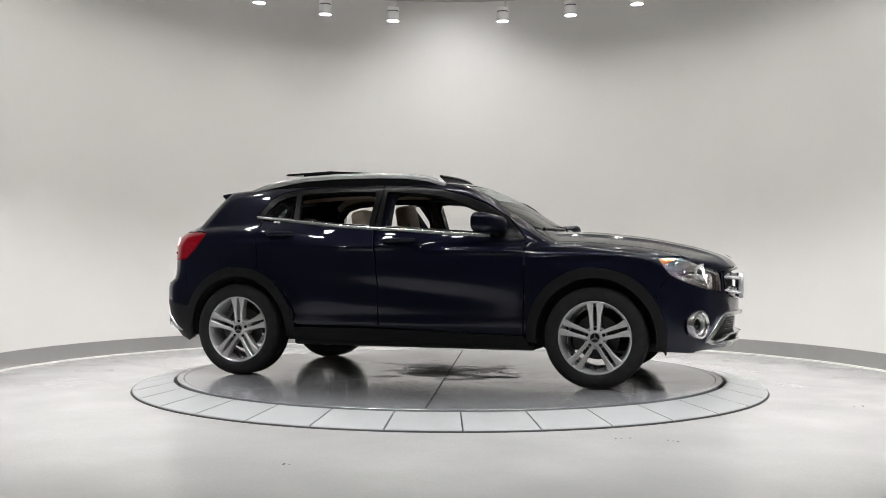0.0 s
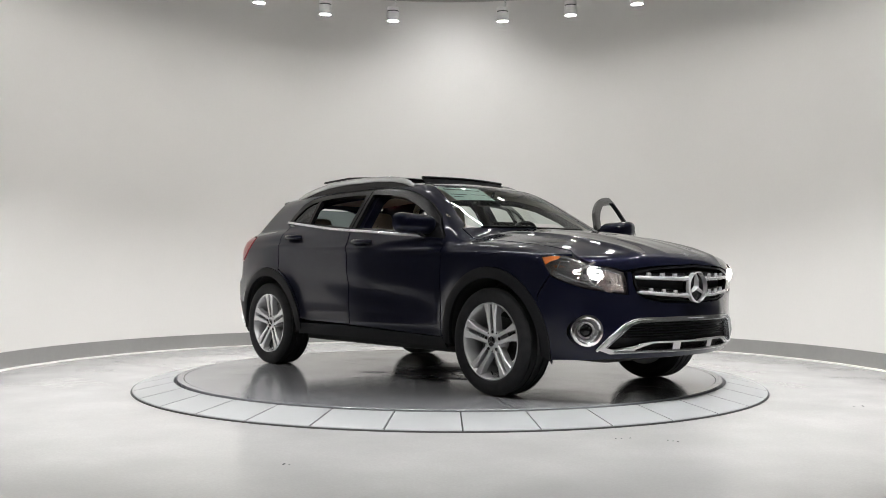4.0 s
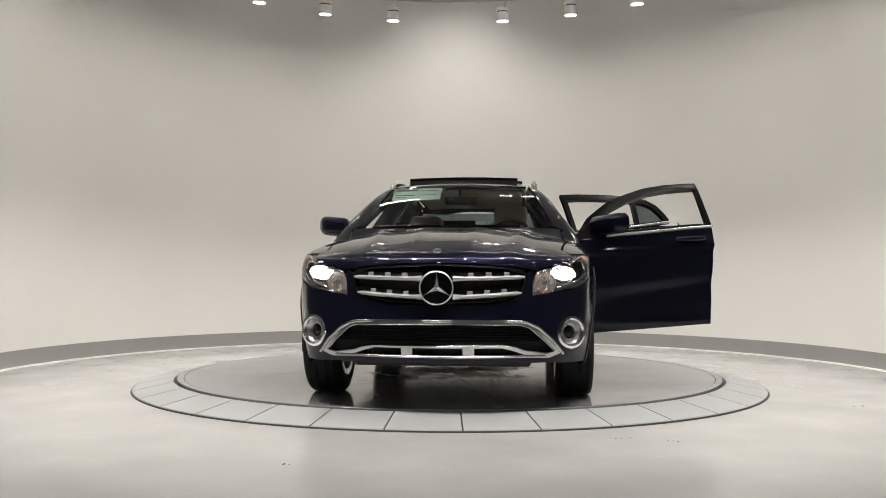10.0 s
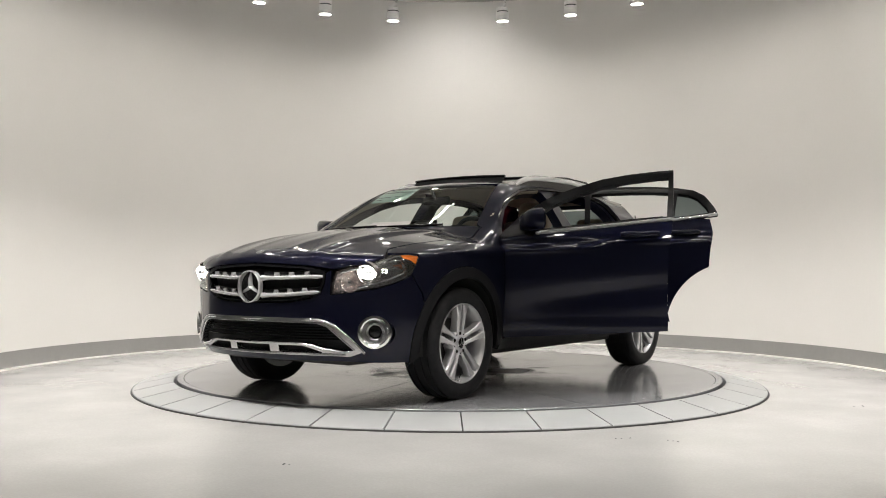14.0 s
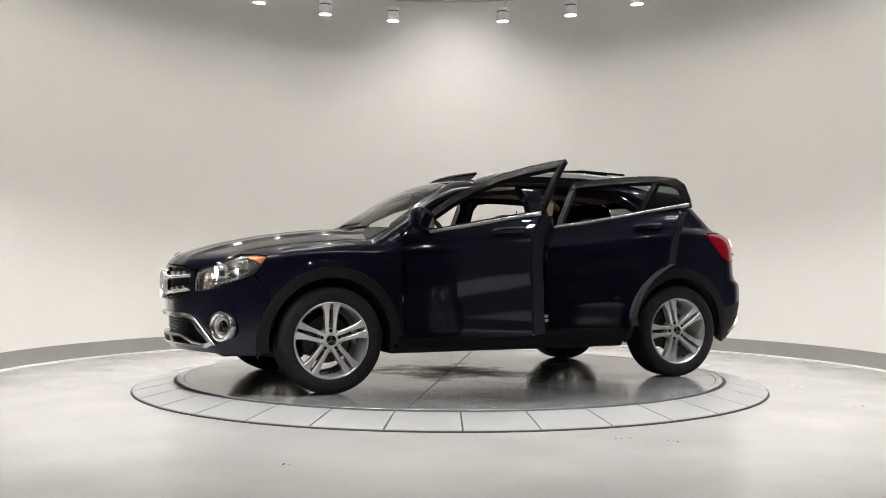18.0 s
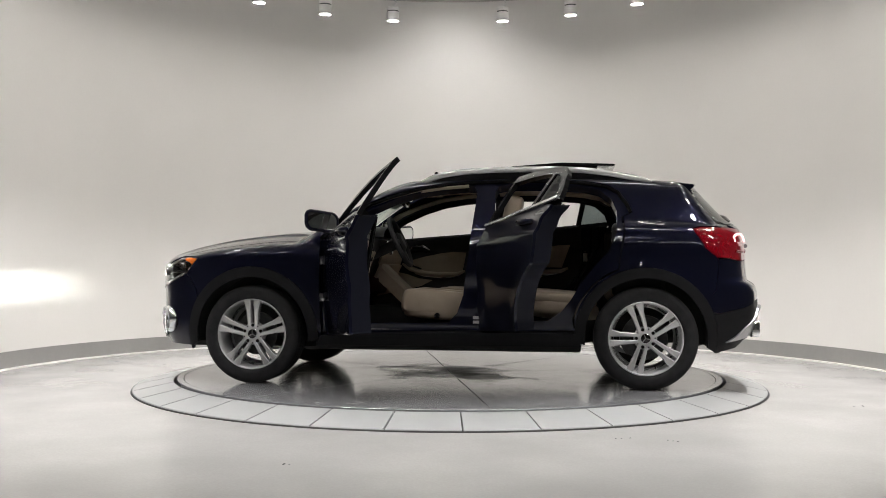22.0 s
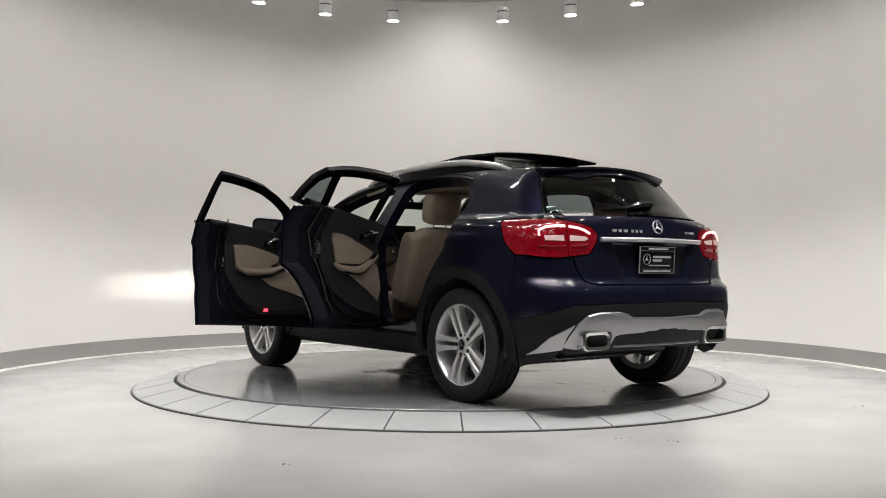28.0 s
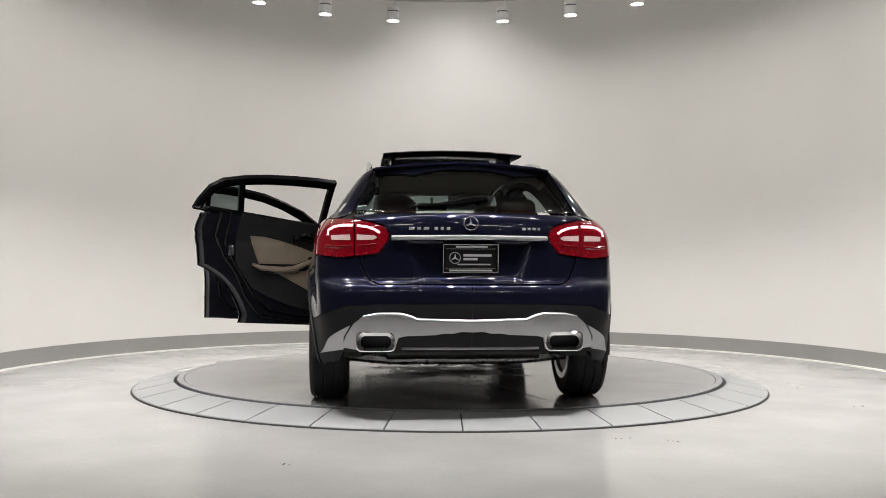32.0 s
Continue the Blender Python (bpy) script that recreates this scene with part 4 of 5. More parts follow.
rl = (R((0.0, 0.606), (0.40, 0.602), (0.68, 0.592), (0.78, 0.556)) + S((-1.83, 0.51)) + arc(-WX, WZ, 0.472, 159, 192, 5) + S((-1.85, 0.26), (-1.95, 0.28)) + R((0.70, 0.335), (0.45, 0.335), (0.0, 0.345)))
for s in (1, -1):
    panel("lower_bumper", car, CLAD, [rl], "rear corner", s, gap=0.0, lip=0.06)
HOLE_EX = [(0.522 + a, 0.398 + b) for a, b in rounded(0.205, 0.10, 0.03, 3)]
skid = ((0.0, 0.452), (0.06, 0.455), (0.10, 0.445), (0.16, 0.445), (0.20, 0.437), (0.36, 0.430), (0.40, 0.420), (0.42, 0.352), (0.63, 0.350), (0.705, 0.362), (0.685, 0.43), (0.645, 0.495), (0.59, 0.540), (0.52, 0.556), (0.39, 0.558), (0.34, 0.545), (0.30, 0.526), (0.0, 0.519))
panel("skid_plate", car, SHADED_SILVER, [R(*mirrored(skid)), R(*HOLE_EX), R(*[(-y, z) for y, z in HOLE_EX])], "rear", depth=-0.014, lip=0.03, gap=0.0, fine=0.015, label="silver rear skid plate, toned darker for its shade")
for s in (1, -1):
    panel("skid_wing", car, SHADED_SILVER, [R((0.655, 0.485), (0.690, 0.42), (0.690, 0.350)) + S((-1.865, 0.318), (-1.93, 0.352), (-2.00, 0.415))], "rear corner", s, depth=-0.012, lip=0.02, gap=0.0, fine=0.015)
# added bead in place of the lit upper edge of the bulging plate
part("skid_brow", tube(on_skin(R(*[(y, z - 0.008) for y, z in mirrored(skid[12:])]), 1, -0.016), 0.009, 8), SHADED_SILVER, car, "bead added along the skid plate's upper edge to catch light")
part("skid_lip", tube(on_skin(R(*[(0.38 * (k / 6 - 1), 0.362) for k in range(13)]), 1, 0.004), 0.010, 8), SHADED_SILVER, car)
for s in (1, -1):
    q = on_skin(R((0.522, 0.398)), s, -0.004)[0]
    rings = []
    for w, h, dx in ((0.215, 0.110, -0.02), (0.215, 0.110, 0.024), (0.203, 0.098, 0.030), (0.165, 0.064, 0.026), (0.155, 0.055, 0.004), (0.150, 0.052, -0.07)):
        rings.append([Vector((q.x - dx, q.y + a, q.z + b)) for a, b in rounded(w, h, min(0.03, h * 0.42), 5)])
    ex = part("exhaust_tip", loft(rings, caps=False), CHROME, car, "rounded rectangular chrome exhaust tip")
    part("exhaust_hole", boxed((q.x + 0.075, q.y - 0.078, q.z - 0.028), (q.x + 0.085, q.y + 0.078, q.z + 0.028)), SEAM, ex)

TAIL_OUT = S((-1.664, 1.073), (-1.71, 1.083)) + R((0.74, 1.082), (0.642, 1.076), (0.642, 0.868), (0.71, 0.861), (0.80, 0.868)) + S((-1.90, 0.876), (-1.82, 0.881), (-1.745, 0.947), (-1.692, 1.03))
TAIL_IN = R((0.634, 1.075), (0.545, 1.056), (0.474, 1.032), (0.448, 0.995), (0.457, 0.952), (0.508, 0.885), (0.60, 0.872), (0.634, 0.870))
for s in (1, -1):
    t = panel("tail_light", car, REDLENS, [TAIL_OUT], "rear corner", s, depth=-0.006, lip=0.02, gap=0.001, label="red tail light, lit along its upper edge")
    t2 = panel("tail_light", car, REDLENS, [TAIL_IN], "rear corner", s, depth=-0.006, lip=0.02, gap=0.001, label="red tail light on the tailgate")
    part("lit_strip", tube(on_skin(R((0.79, 0.985), (0.785, 1.015), (0.75, 1.034), (0.70, 1.040), (0.650, 1.040)), s, -0.006), 0.008, 8), REDGLOW, t, "pinkish lit strip")
    part("lit_strip", tube(on_skin(R((0.626, 1.038), (0.57, 1.030), (0.53, 1.015), (0.502, 0.998)), s, -0.006), 0.007, 8), REDGLOW, t2, "pinkish lit strip")
    part("lens_band", tube(on_skin(R((0.80, 0.925), (0.74, 0.918), (0.655, 0.922)), s, -0.006), 0.010, 8), REDBAND, t)
    part("lens_band", tube(on_skin(R((0.625, 0.922), (0.57, 0.924), (0.518, 0.932)), s, -0.006), 0.010, 8), REDBAND, t2)
    panel("clear_lens", t, PALELENS, [R((0.765, 0.985), (0.660, 0.988), (0.656, 0.956), (0.762, 0.958))], "rear corner", s, depth=-0.010, lip=0.006, gap=0.0, label="pale reversing light lens")
    panel("clear_lens", t2, PALELENS, [R((0.622, 0.988), (0.525, 0.982), (0.508, 0.970), (0.53, 0.958), (0.622, 0.956))], "rear corner", s, depth=-0.010, lip=0.006, gap=0.0, label="pale reversing light lens")

# bright bar, plate, badge bars, wiper and spoiler
part("chrome_bar", tube(on_skin(R(*[(0.435 * (k / 8 - 1), 0.972 - 0.004 * abs(k / 8 - 1)) for k in range(17)]), 1, -0.008), 0.017, 8, 0.85), ALLOY, car, "chrome bar over the plate")
emblem("rear_emblem", car, pose(-2.108, 0.0, 1.048, 0, 0, 180) @ pose(0, 0, 0, 0, -14, 0), 0.041, CHROME, 0.010)
for y0, y1 in ((0.345, 0.305), (0.300, 0.270), (0.262, 0.225), (0.205, 0.178), (0.170, 0.145), (0.137, 0.110)):
    q0 = on_skin(R(((y0 + y1) / 2, 1.018)), 1, 0)[0]
    part("badge_bar", boxed((q0.x - 0.003, min(y0, y1) + 0.004, 1.012), (q0.x + 0.010, max(y0, y1) - 0.004, 1.029), 0.002), ALLOY, car)
for y0, y1 in ((-0.290, -0.318), (-0.322, -0.345), (-0.350, -0.375), (-0.380, -0.400)):
    q0 = on_skin(R(((y0 + y1) / 2, 1.022)), 1, 0)[0]
    part("badge_bar", boxed((q0.x - 0.003, y1 + 0.003, 1.015), (q0.x + 0.010, y0 - 0.003, 1.029), 0.002), ALLOY, car)
q = on_skin(R((0.0, 0.855)), 1, 0)[0]
pm = Matrix.Translation(q + Vector((-0.012, 0, 0))) @ pose(0, 0, 0, 0, -4, 0) @ Matrix.Diagonal((1, 0.92, 0.95, 1))
plate_ob = part("number_plate", boxed((-0.006, -0.160, -0.078), (0.004, 0.160, 0.078), 0.004, 2, pm), PLATE, car, "black dealer plate in a black frame")
bm = bmesh.new()
for lo, hi in (((-0.013, -0.165, 0.058), (-0.007, 0.165, 0.080)), ((-0.013, -0.165, -0.080), (-0.007, 0.165, -0.058)), ((-0.013, -0.165, -0.0578), (-0.007, -0.152, 0.0578)), ((-0.013, 0.152, -0.0578), (-0.007, 0.165, 0.0578))):
    box(bm, lo, hi, 0.002, 1, pm)
part("plate_frame", bm, BLACK, plate_ob)
for y0, y1, z0, z1 in ((-0.168, 0.168, 0.079, 0.083), (-0.168, 0.168, -0.083, -0.079), (-0.168, -0.164, -0.0785, 0.0785), (0.164, 0.168, -0.0785, 0.0785), (-0.150, 0.150, 0.055, 0.0575), (-0.150, 0.150, -0.0575, -0.055)):
    part("frame_edge", boxed((-0.0145, y0, z0), (-0.008, y1, z1), 0, 1, pm), ALLOY, plate_ob, "bright thin edge")
panel("rear_sticker", car, PAPER, [R((0.63, 1.136), (0.575, 1.136), (0.570, 1.162), (0.622, 1.162))], "rear", depth=-0.004, lip=0.0, gap=0.0, label="small white sticker on the rear window")
bars = [(-0.05, -0.148, 0.020, 0.032), (-0.02, -0.140, 0.000, 0.012)]
for y0, y1, z0, z1 in ((0.045, -0.125, 0.012, 0.026), (0.045, -0.040, -0.010, 0.004), (0.080, -0.120, -0.038, -0.030), (0.090, -0.100, 0.064, 0.073), (0.130, -0.130, -0.074, -0.064)):
    part("print_bar", boxed((-0.0155, y1, z0), (-0.0135, y0, z1), 0, 1, pm), PLATEPRINT, plate_ob)
emblem("plate_emblem", car, pm @ pose(-0.0075, 0.095, 0.004, 0, 0, 180), 0.034, PLATEPRINT, 0.004)
sp = []
for k in range(17):
    y = 0.52 * (k / 8 - 1)
    sp.append([Vector((-1.62 + 0.05 * y * y, y, 1.438 - 0.11 * y * y)), Vector((-1.765 + 0.22 * y * y, y, 1.432 - 0.13 * y * y)), Vector((-1.772 + 0.22 * y * y, y, 1.418 - 0.13 * y * y)), Vector((-1.735 + 0.24 * y * y, y, 1.372 - 0.10 * y * y))])
part("spoiler", loft(sp), PAINT, car, "roof spoiler over the rear window")
part("wiper_arm", tube(on_skin(R((-0.11, 1.196), (-0.04, 1.192), (0.05, 1.178), (0.14, 1.162), (0.34, 1.148)), 1, -0.018), [0.016, 0.026, 0.024, 0.012, 0.005], 8), BLACK, car)
part("wiper_hub", lathe([(0.0, 0.02), (0.022, 0.018), (0.028, 0.0), (0.028, -0.02)], 20, m=Matrix.Translation(on_skin(R((-0.06, 1.192)), 1, 0)[0]) @ pose(0, 0, 0, 0, 0, 90)), BLACK, car)
for y0, y1 in ((0.45, -0.10), (-0.10, -0.58)):
    part("wiper_blade", tube(on_skin(F((y0, 1.102), ((y0 + y1) / 2, 1.098), (y1, 1.094)), 1, -0.014), 0.008, 6), BLACK, car)

# roof rails and sunroof
for s in (1, -1):
    rail = [(0.20, 0.566, 1.424), (0.13, 0.560, 1.450), (0.05, 0.555, 1.474), (-0.10, 0.550, 1.496), (-0.32, 0.546, 1.508), (-0.70, 0.545, 1.510), (-0.95, 0.545, 1.499), (-1.14, 0.545, 1.473), (-1.30, 0.545, 1.442), (-1.42, 0.545, 1.412)]
    part("roof_rail", tube([(x, s * y, z) for x, y, z in rail], [0.008] + [0.015] * 8 + [0.008], 10, 1.5), ALLOY, car, "satin silver roof rail")
    feet = on_skin(T(*[(x, y - 0.004) for x, y, z in rail[1:-1]]), s, 0.012)
    part("rail_base", loft([[Vector((x, s * (y - 0.016), z)), Vector((x, s * (y + 0.006), z)), Vector((x, s * (y + 0.006), f.z)), Vector((x, s * (y - 0.016), f.z))] for (x, y, z), f in zip(rail[1:-1], feet)]), BLACK, car)
rows = []
for k in range(13):
    y = 0.455 * (k / 6 - 1)
    dz = -0.10 * y * y
    rows.append([Vector((x + 0.04 * y * y, y, z + dz)) for x, z in ((-0.45, 1.565), (-0.80, 1.588), (-1.17, 1.575), (-1.185, 1.567), (-1.17, 1.558), (-0.80, 1.571), (-0.45, 1.549), (-0.435, 1.557))])
part("sunroof_panel", loft(rows), BLACK, car, "open sunroof glass standing above the roof")
part("sunroof_foot", boxed((-1.05, -0.40, 1.46), (-0.62, -0.37, 1.560), 0.004), BLACK, car)
part("sunroof_foot", boxed((-1.05, 0.37, 1.46), (-0.62, 0.40, 1.560), 0.004), BLACK, car)
dfl = [(0.215 - 0.05 * abs(k / 6 - 1) ** 2, 0.42 * (k / 6 - 1)) for k in range(13)]
part("wind_deflector", tube([(x - 0.05, y, 1.510 - 0.03 * y * y) for x, y in dfl], 0.014, 8, 0.7), BLACK, car, "raised black wind deflector at the sunroof")
bm = bmesh.new()
loft([[Vector((x - 0.05, y, 1.505 - 0.03 * y * y)), Vector((x, y, 1.455 - 0.03 * y * y)), Vector((x - 0.006, y, 1.455 - 0.03 * y * y)), Vector((x - 0.056, y, 1.503 - 0.03 * y * y))] for x, y in dfl], bm)
part("deflector_net", bm, CLAD, car)
part("deflector_sill", tube([(x, y, 1.453 - 0.03 * y * y) for x, y in dfl], 0.012, 8), BLACK, car)


# ---- doors ----
def chrome_belt(parent, pts, s):
    part("belt_trim", tube(on_skin(S(*[(x, z + 0.004) for x, z in pts]), s, -0.007), 0.0125, 8, 1.0), BELT, parent, "bright chrome belt strip")


def handle(parent, x0, x1, z, s):
    q = [on_skin(S((x0 + (x1 - x0) * t, z)), s, d)[0] for t, d in ((0.0, -0.004), (0.12, -0.030), (0.5, -0.042), (0.88, -0.030), (1.0, -0.004))]
    part("door_handle", tube(q, [0.013, 0.016, 0.016, 0.016, 0.013], 10, 1.1), PAINT, parent)
    part("handle_cup", tube(on_skin(S((x0 + 0.02, z - 0.01), (x1 - 0.02, z - 0.01)), s, 0.004), 0.010, 8, 1.3), BLACK, parent)


def mirror(parent, s):
    rings = []
    for x, w, h in ((0.705, 0.10, 0.05), (0.695, 0.18, 0.09), (0.668, 0.232, 0.128), (0.625, 0.244, 0.142), (0.590, 0.244, 0.142), (0.578, 0.226, 0.126)):
        rings.append([Vector((x - 0.45 * a, s * (0.915 + a), 1.112 + b + 0.10 * a)) for a, b in rounded(w, h, min(w, h) * 0.36, 5)])
    part("mirror_housing", loft(rings), PAINT, parent, "wing mirror housing")
    back = [Vector((0.5765 - 0.45 * a, s * (0.915 + a), 1.112 + b + 0.10 * a)) for a, b in rounded(0.200, 0.108, 0.036, 5)]
    bm = bmesh.new()
    bm.faces.new([bm.verts.new(v) for v in back])
    part("mirror_glass", bm, MIRROR, parent)
    part("mirror_foot", tube([(0.66, s * 0.845, 1.035), (0.65, s * 0.875, 1.050), (0.64, s * 0.915, 1.062)], [0.036, 0.030, 0.026], 8, 0.7), BLACK, parent)


def front_door(s, m=None):
    d = panel("door", car, PAINT, [door_skin_front()], "side", s, lip=0.018, label="navy front door, standing wide open" if m else "closed navy front door", m=m)
    panel("window_frame", d, FRAME, [S(*BELT_F[:-1]) + S((-0.262, 1.090)) + S(*TOP_F), S(*GLASS_F)], "side", s, lip=0.032, depth=-0.002, gap=0.0)
    panel("door_shell", d, DARK, [door_skin_front()], "side", s, depth=0.132, lip=-0.116, gap=0.012, label="dark folded inner door shell")
    chrome_belt(d, BELT_F[1:], s)
    handle(d, -0.170, 0.062, 1.005, s)
    mirror(d, s)
    return d


def rear_door(s, m=None):
    d = panel("door", car, PAINT, [door_skin_rear()], "side", s, lip=0.018, label="navy rear door, standing wide open" if m else "closed navy rear door", m=m)
    panel("window_frame", d, FRAME, [S(*BELT_R[:-1]) + S(*TOP_R), S(*GLASS_R), S(*GLASS_Q)], "side", s, lip=0.032, depth=-0.002, gap=0.0)
    panel("quarter_glass", d, TINT, [S(*GLASS_Q)], "side", s, depth=0.008, lip=0.0, gap=0.0)
    panel("door_shell", d, DARK, [door_skin_rear()], "side", s, depth=0.132, lip=-0.116, gap=0.012, label="dark folded inner door shell")
    chrome_belt(d, BELT_R, s)
    handle(d, -1.116, -0.914, 1.062, s)
    return d


def trim_front(d, s):
    o = S((0.80, 0.44), (0.82, 0.60), (0.815, 0.97), (0.62, 1.035), (0.33, 1.058), (-0.06, 1.085), (-0.055, 0.76), (0.0, 0.66), (0.098, 0.556), (0.20, 0.48), (0.30, 0.445))
    panel("door_trim", d, SOFT, [o], "side", s, depth=0.143, lip=-0.014, gap=0.0, label="black inner door trim")
    up = S((0.02, 0.945), (0.13, 0.950), (0.23, 0.940), (0.38, 0.91), (0.53, 0.87), (0.55, 0.83), (0.43, 0.785), (0.14, 0.770), (0.05, 0.788))
    panel("trim_insert", d, BEIGE, [up], "side", s, depth=0.156, lip=-0.014, gap=0.0, label="beige leather door insert")
    low = S((0.31, 0.71), (0.43, 0.725), (0.53, 0.76), (0.64, 0.785), (0.70, 0.75), (0.745, 0.69), (0.795, 0.57), (0.63, 0.61), (0.41, 0.657))
    panel("trim_pocket", d, BEIGE, [low], "side", s, depth=0.152, lip=-0.010, gap=0.0)
    part("armrest", tube(on_skin(S((0.03, 0.788), (0.096, 0.760), (0.24, 0.755), (0.38, 0.768), (0.50, 0.805), (0.57, 0.850)), s, 0.174), [0.014, 0.026, 0.030, 0.030, 0.026, 0.012], 12, 0.72), BEIGE, d, "padded beige armrest")
    part("armrest_edge", tube(on_skin(S((0.07, 0.755), (0.13, 0.735), (0.24, 0.730), (0.38, 0.742), (0.46, 0.765)), s, 0.180), 0.007, 8), CHROME, d)
    part("window_switches", boxed((-0.05, -0.018, -0.004), (0.05, 0.018, 0.010), 0.004, 2, Matrix.Translation(on_skin(S((0.45, 0.818)), s, 0.181)[0]) @ pose(0, 0, 0, 0, -20, 0)), BLACK, d)
    part("inner_handle", tube(on_skin(S((0.33, 0.968), (0.39, 0.998), (0.47, 1.000), (0.51, 0.955)), s, 0.171), [0.010, 0.013, 0.013, 0.008], 8), CHROME, d)
    part("handle_shell", tube(on_skin(S((0.33, 0.965), (0.42, 0.972), (0.50, 0.958)), s, 0.148), 0.026, 10, 0.9), BLACK, d)
    part("belt_seal", tube(on_skin(S((-0.20, 1.088), (-0.05, 1.080), (0.33, 1.053), (0.62, 1.030), (0.80, 1.0)), s, 0.055), 0.030, 8), BLACK, d)
    part("lock_pin", tube(on_skin(S((-0.02, 1.095), (-0.02, 1.125)), s, 0.05), 0.004, 6), BLACK, d)
    part("door_latch", boxed((-0.018, -0.012, -0.035), (0.018, 0.012, 0.035), 0.004, 2, Matrix.Translation(on_skin(S((-0.085, 0.82)), s, 0.136)[0])), STEEL, d)
    for k in (-0.05, 0.05):
        part("latch_screw", boxed((-0.006, -0.004, -0.006), (0.006, 0.004, 0.006), 0.002, 1, Matrix.Translation(on_skin(S((-0.085, 0.82 + k)), s, 0.136)[0])), CHROME, d)
    part("seal_lip", tube(on_skin(S((-0.165, 1.080), (-0.150, 0.75), (-0.115, 0.55), (-0.03, 0.455), (0.2, 0.405), (0.72, 0.395)), s, 0.136), 0.012, 8), BLACK, d)
    part("seal_lip", tube(on_skin(S((-0.105, 1.080), (-0.100, 0.75), (-0.055, 0.60), (0.04, 0.49), (0.2, 0.435), (0.72, 0.420)), s, 0.136), 0.008, 8), BLACK, d)
    part("trim_crease", tube(on_skin(S((0.02, 0.60), (0.14, 0.53), (0.26, 0.49), (0.45, 0.475), (0.74, 0.475)), s, 0.144), 0.006, 8), CLAD, d)
    part("door_reflector", boxed((-0.02, -0.006, -0.010), (0.02, 0.006, 0.010), 0.002, 1, Matrix.Translation(on_skin(S((0.344, 0.480)), s, 0.147)[0])), REDREFLECT, d, "small lit red door marker")


def trim_rear(d, s):
    o = S((-0.26, 0.47), (-0.265, 0.70), (-0.29, 1.095), (-0.545, 1.115), (-0.777, 1.14), (-0.95, 1.155), (-0.955, 0.84), (-0.91, 0.75), (-0.83, 0.65), (-0.70, 0.58), (-0.53, 0.52))
    panel("door_trim", d, SOFT, [o], "side", s, depth=0.143, lip=-0.014, gap=0.0, label="black inner door trim")
    up = S((-0.86, 1.01), (-0.76, 1.007), (-0.63, 0.985), (-0.48, 0.945), (-0.36, 0.905), (-0.41, 0.860), (-0.52, 0.822), (-0.79, 0.820))
    panel("trim_insert", d, BEIGE, [up], "side", s, depth=0.156, lip=-0.014, gap=0.0, label="beige leather door insert")
    low = S((-0.67, 0.765), (-0.44, 0.775), (-0.33, 0.835), (-0.285, 0.80), (-0.275, 0.69), (-0.305, 0.575), (-0.45, 0.655))
    panel("trim_pocket", d, BEIGE, [low], "side", s, depth=0.152, lip=-0.010, gap=0.0)
    part("armrest", tube(on_skin(S((-0.84, 0.815), (-0.78, 0.790), (-0.62, 0.780), (-0.53, 0.790), (-0.42, 0.838), (-0.34, 0.885)), s, 0.174), [0.014, 0.026, 0.030, 0.030, 0.024, 0.012], 12, 0.72), BEIGE, d, "padded beige armrest")
    part("armrest_edge", tube(on_skin(S((-0.75, 0.768), (-0.68, 0.757), (-0.58, 0.755), (-0.50, 0.770)), s, 0.180), 0.007, 8), CHROME, d)
    part("window_switch", boxed((-0.028, -0.014, -0.004), (0.028, 0.014, 0.010), 0.003, 2, Matrix.Translation(on_skin(S((-0.40, 0.872)), s, 0.181)[0]) @ pose(0, 0, 0, 0, -24, 0)), BLACK, d)
    part("inner_handle", tube(on_skin(S((-0.54, 1.005), (-0.48, 1.035), (-0.41, 1.035), (-0.36, 0.985)), s, 0.171), [0.010, 0.013, 0.013, 0.008], 8), CHROME, d)
    part("handle_shell", tube(on_skin(S((-0.54, 1.000), (-0.45, 1.008), (-0.37, 0.992)), s, 0.148), 0.026, 10, 0.9), BLACK, d)
    part("belt_seal", tube(on_skin(S((-0.29, 1.092), (-0.545, 1.110), (-0.777, 1.135), (-1.04, 1.160), (-1.16, 1.172)), s, 0.055), 0.030, 8), BLACK, d)
    part("door_latch", boxed((-0.018, -0.012, -0.035), (0.018, 0.012, 0.035), 0.004, 2, Matrix.Translation(on_skin(S((-0.985, 0.906)), s, 0.136)[0])), STEEL, d)
    for k in (-0.05, 0.05):
        part("latch_screw", boxed((-0.006, -0.004, -0.006), (0.006, 0.004, 0.006), 0.002, 1, Matrix.Translation(on_skin(S((-0.985, 0.906 + k)), s, 0.136)[0])), CHROME, d)
    part("seal_lip", tube(on_skin(S((-1.10, 1.160), (-1.10, 1.0), (-1.03, 0.86), (-0.94, 0.74), (-0.87, 0.58), (-0.78, 0.46), (-0.5, 0.415), (-0.3, 0.415)), s, 0.136), 0.012, 8), BLACK, d)
    part("seal_lip", tube(on_skin(S((-1.03, 1.155), (-1.03, 0.95), (-0.96, 0.82), (-0.88, 0.70), (-0.80, 0.57), (-0.70, 0.49), (-0.5, 0.455), (-0.3, 0.455)), s, 0.136), 0.008, 8), BLACK, d)


def hinge(x, y, degrees, lean):
    """Swings a door out round its front edge; the hinge leans so that the door lifts."""
    return pose(x, y, 0.7) @ pose(0, 0, 0, lean, 0, 0) @ pose(0, 0, 0, 0, 0, degrees) @ pose(0, 0, 0, -lean, 0, 0) @ pose(-x, -y, -0.7)


OPEN_F, OPEN_R = hinge(0.83, 0.870, -68.1, 1.6), hinge(-0.234, 0.871, -63.6, 1.5)
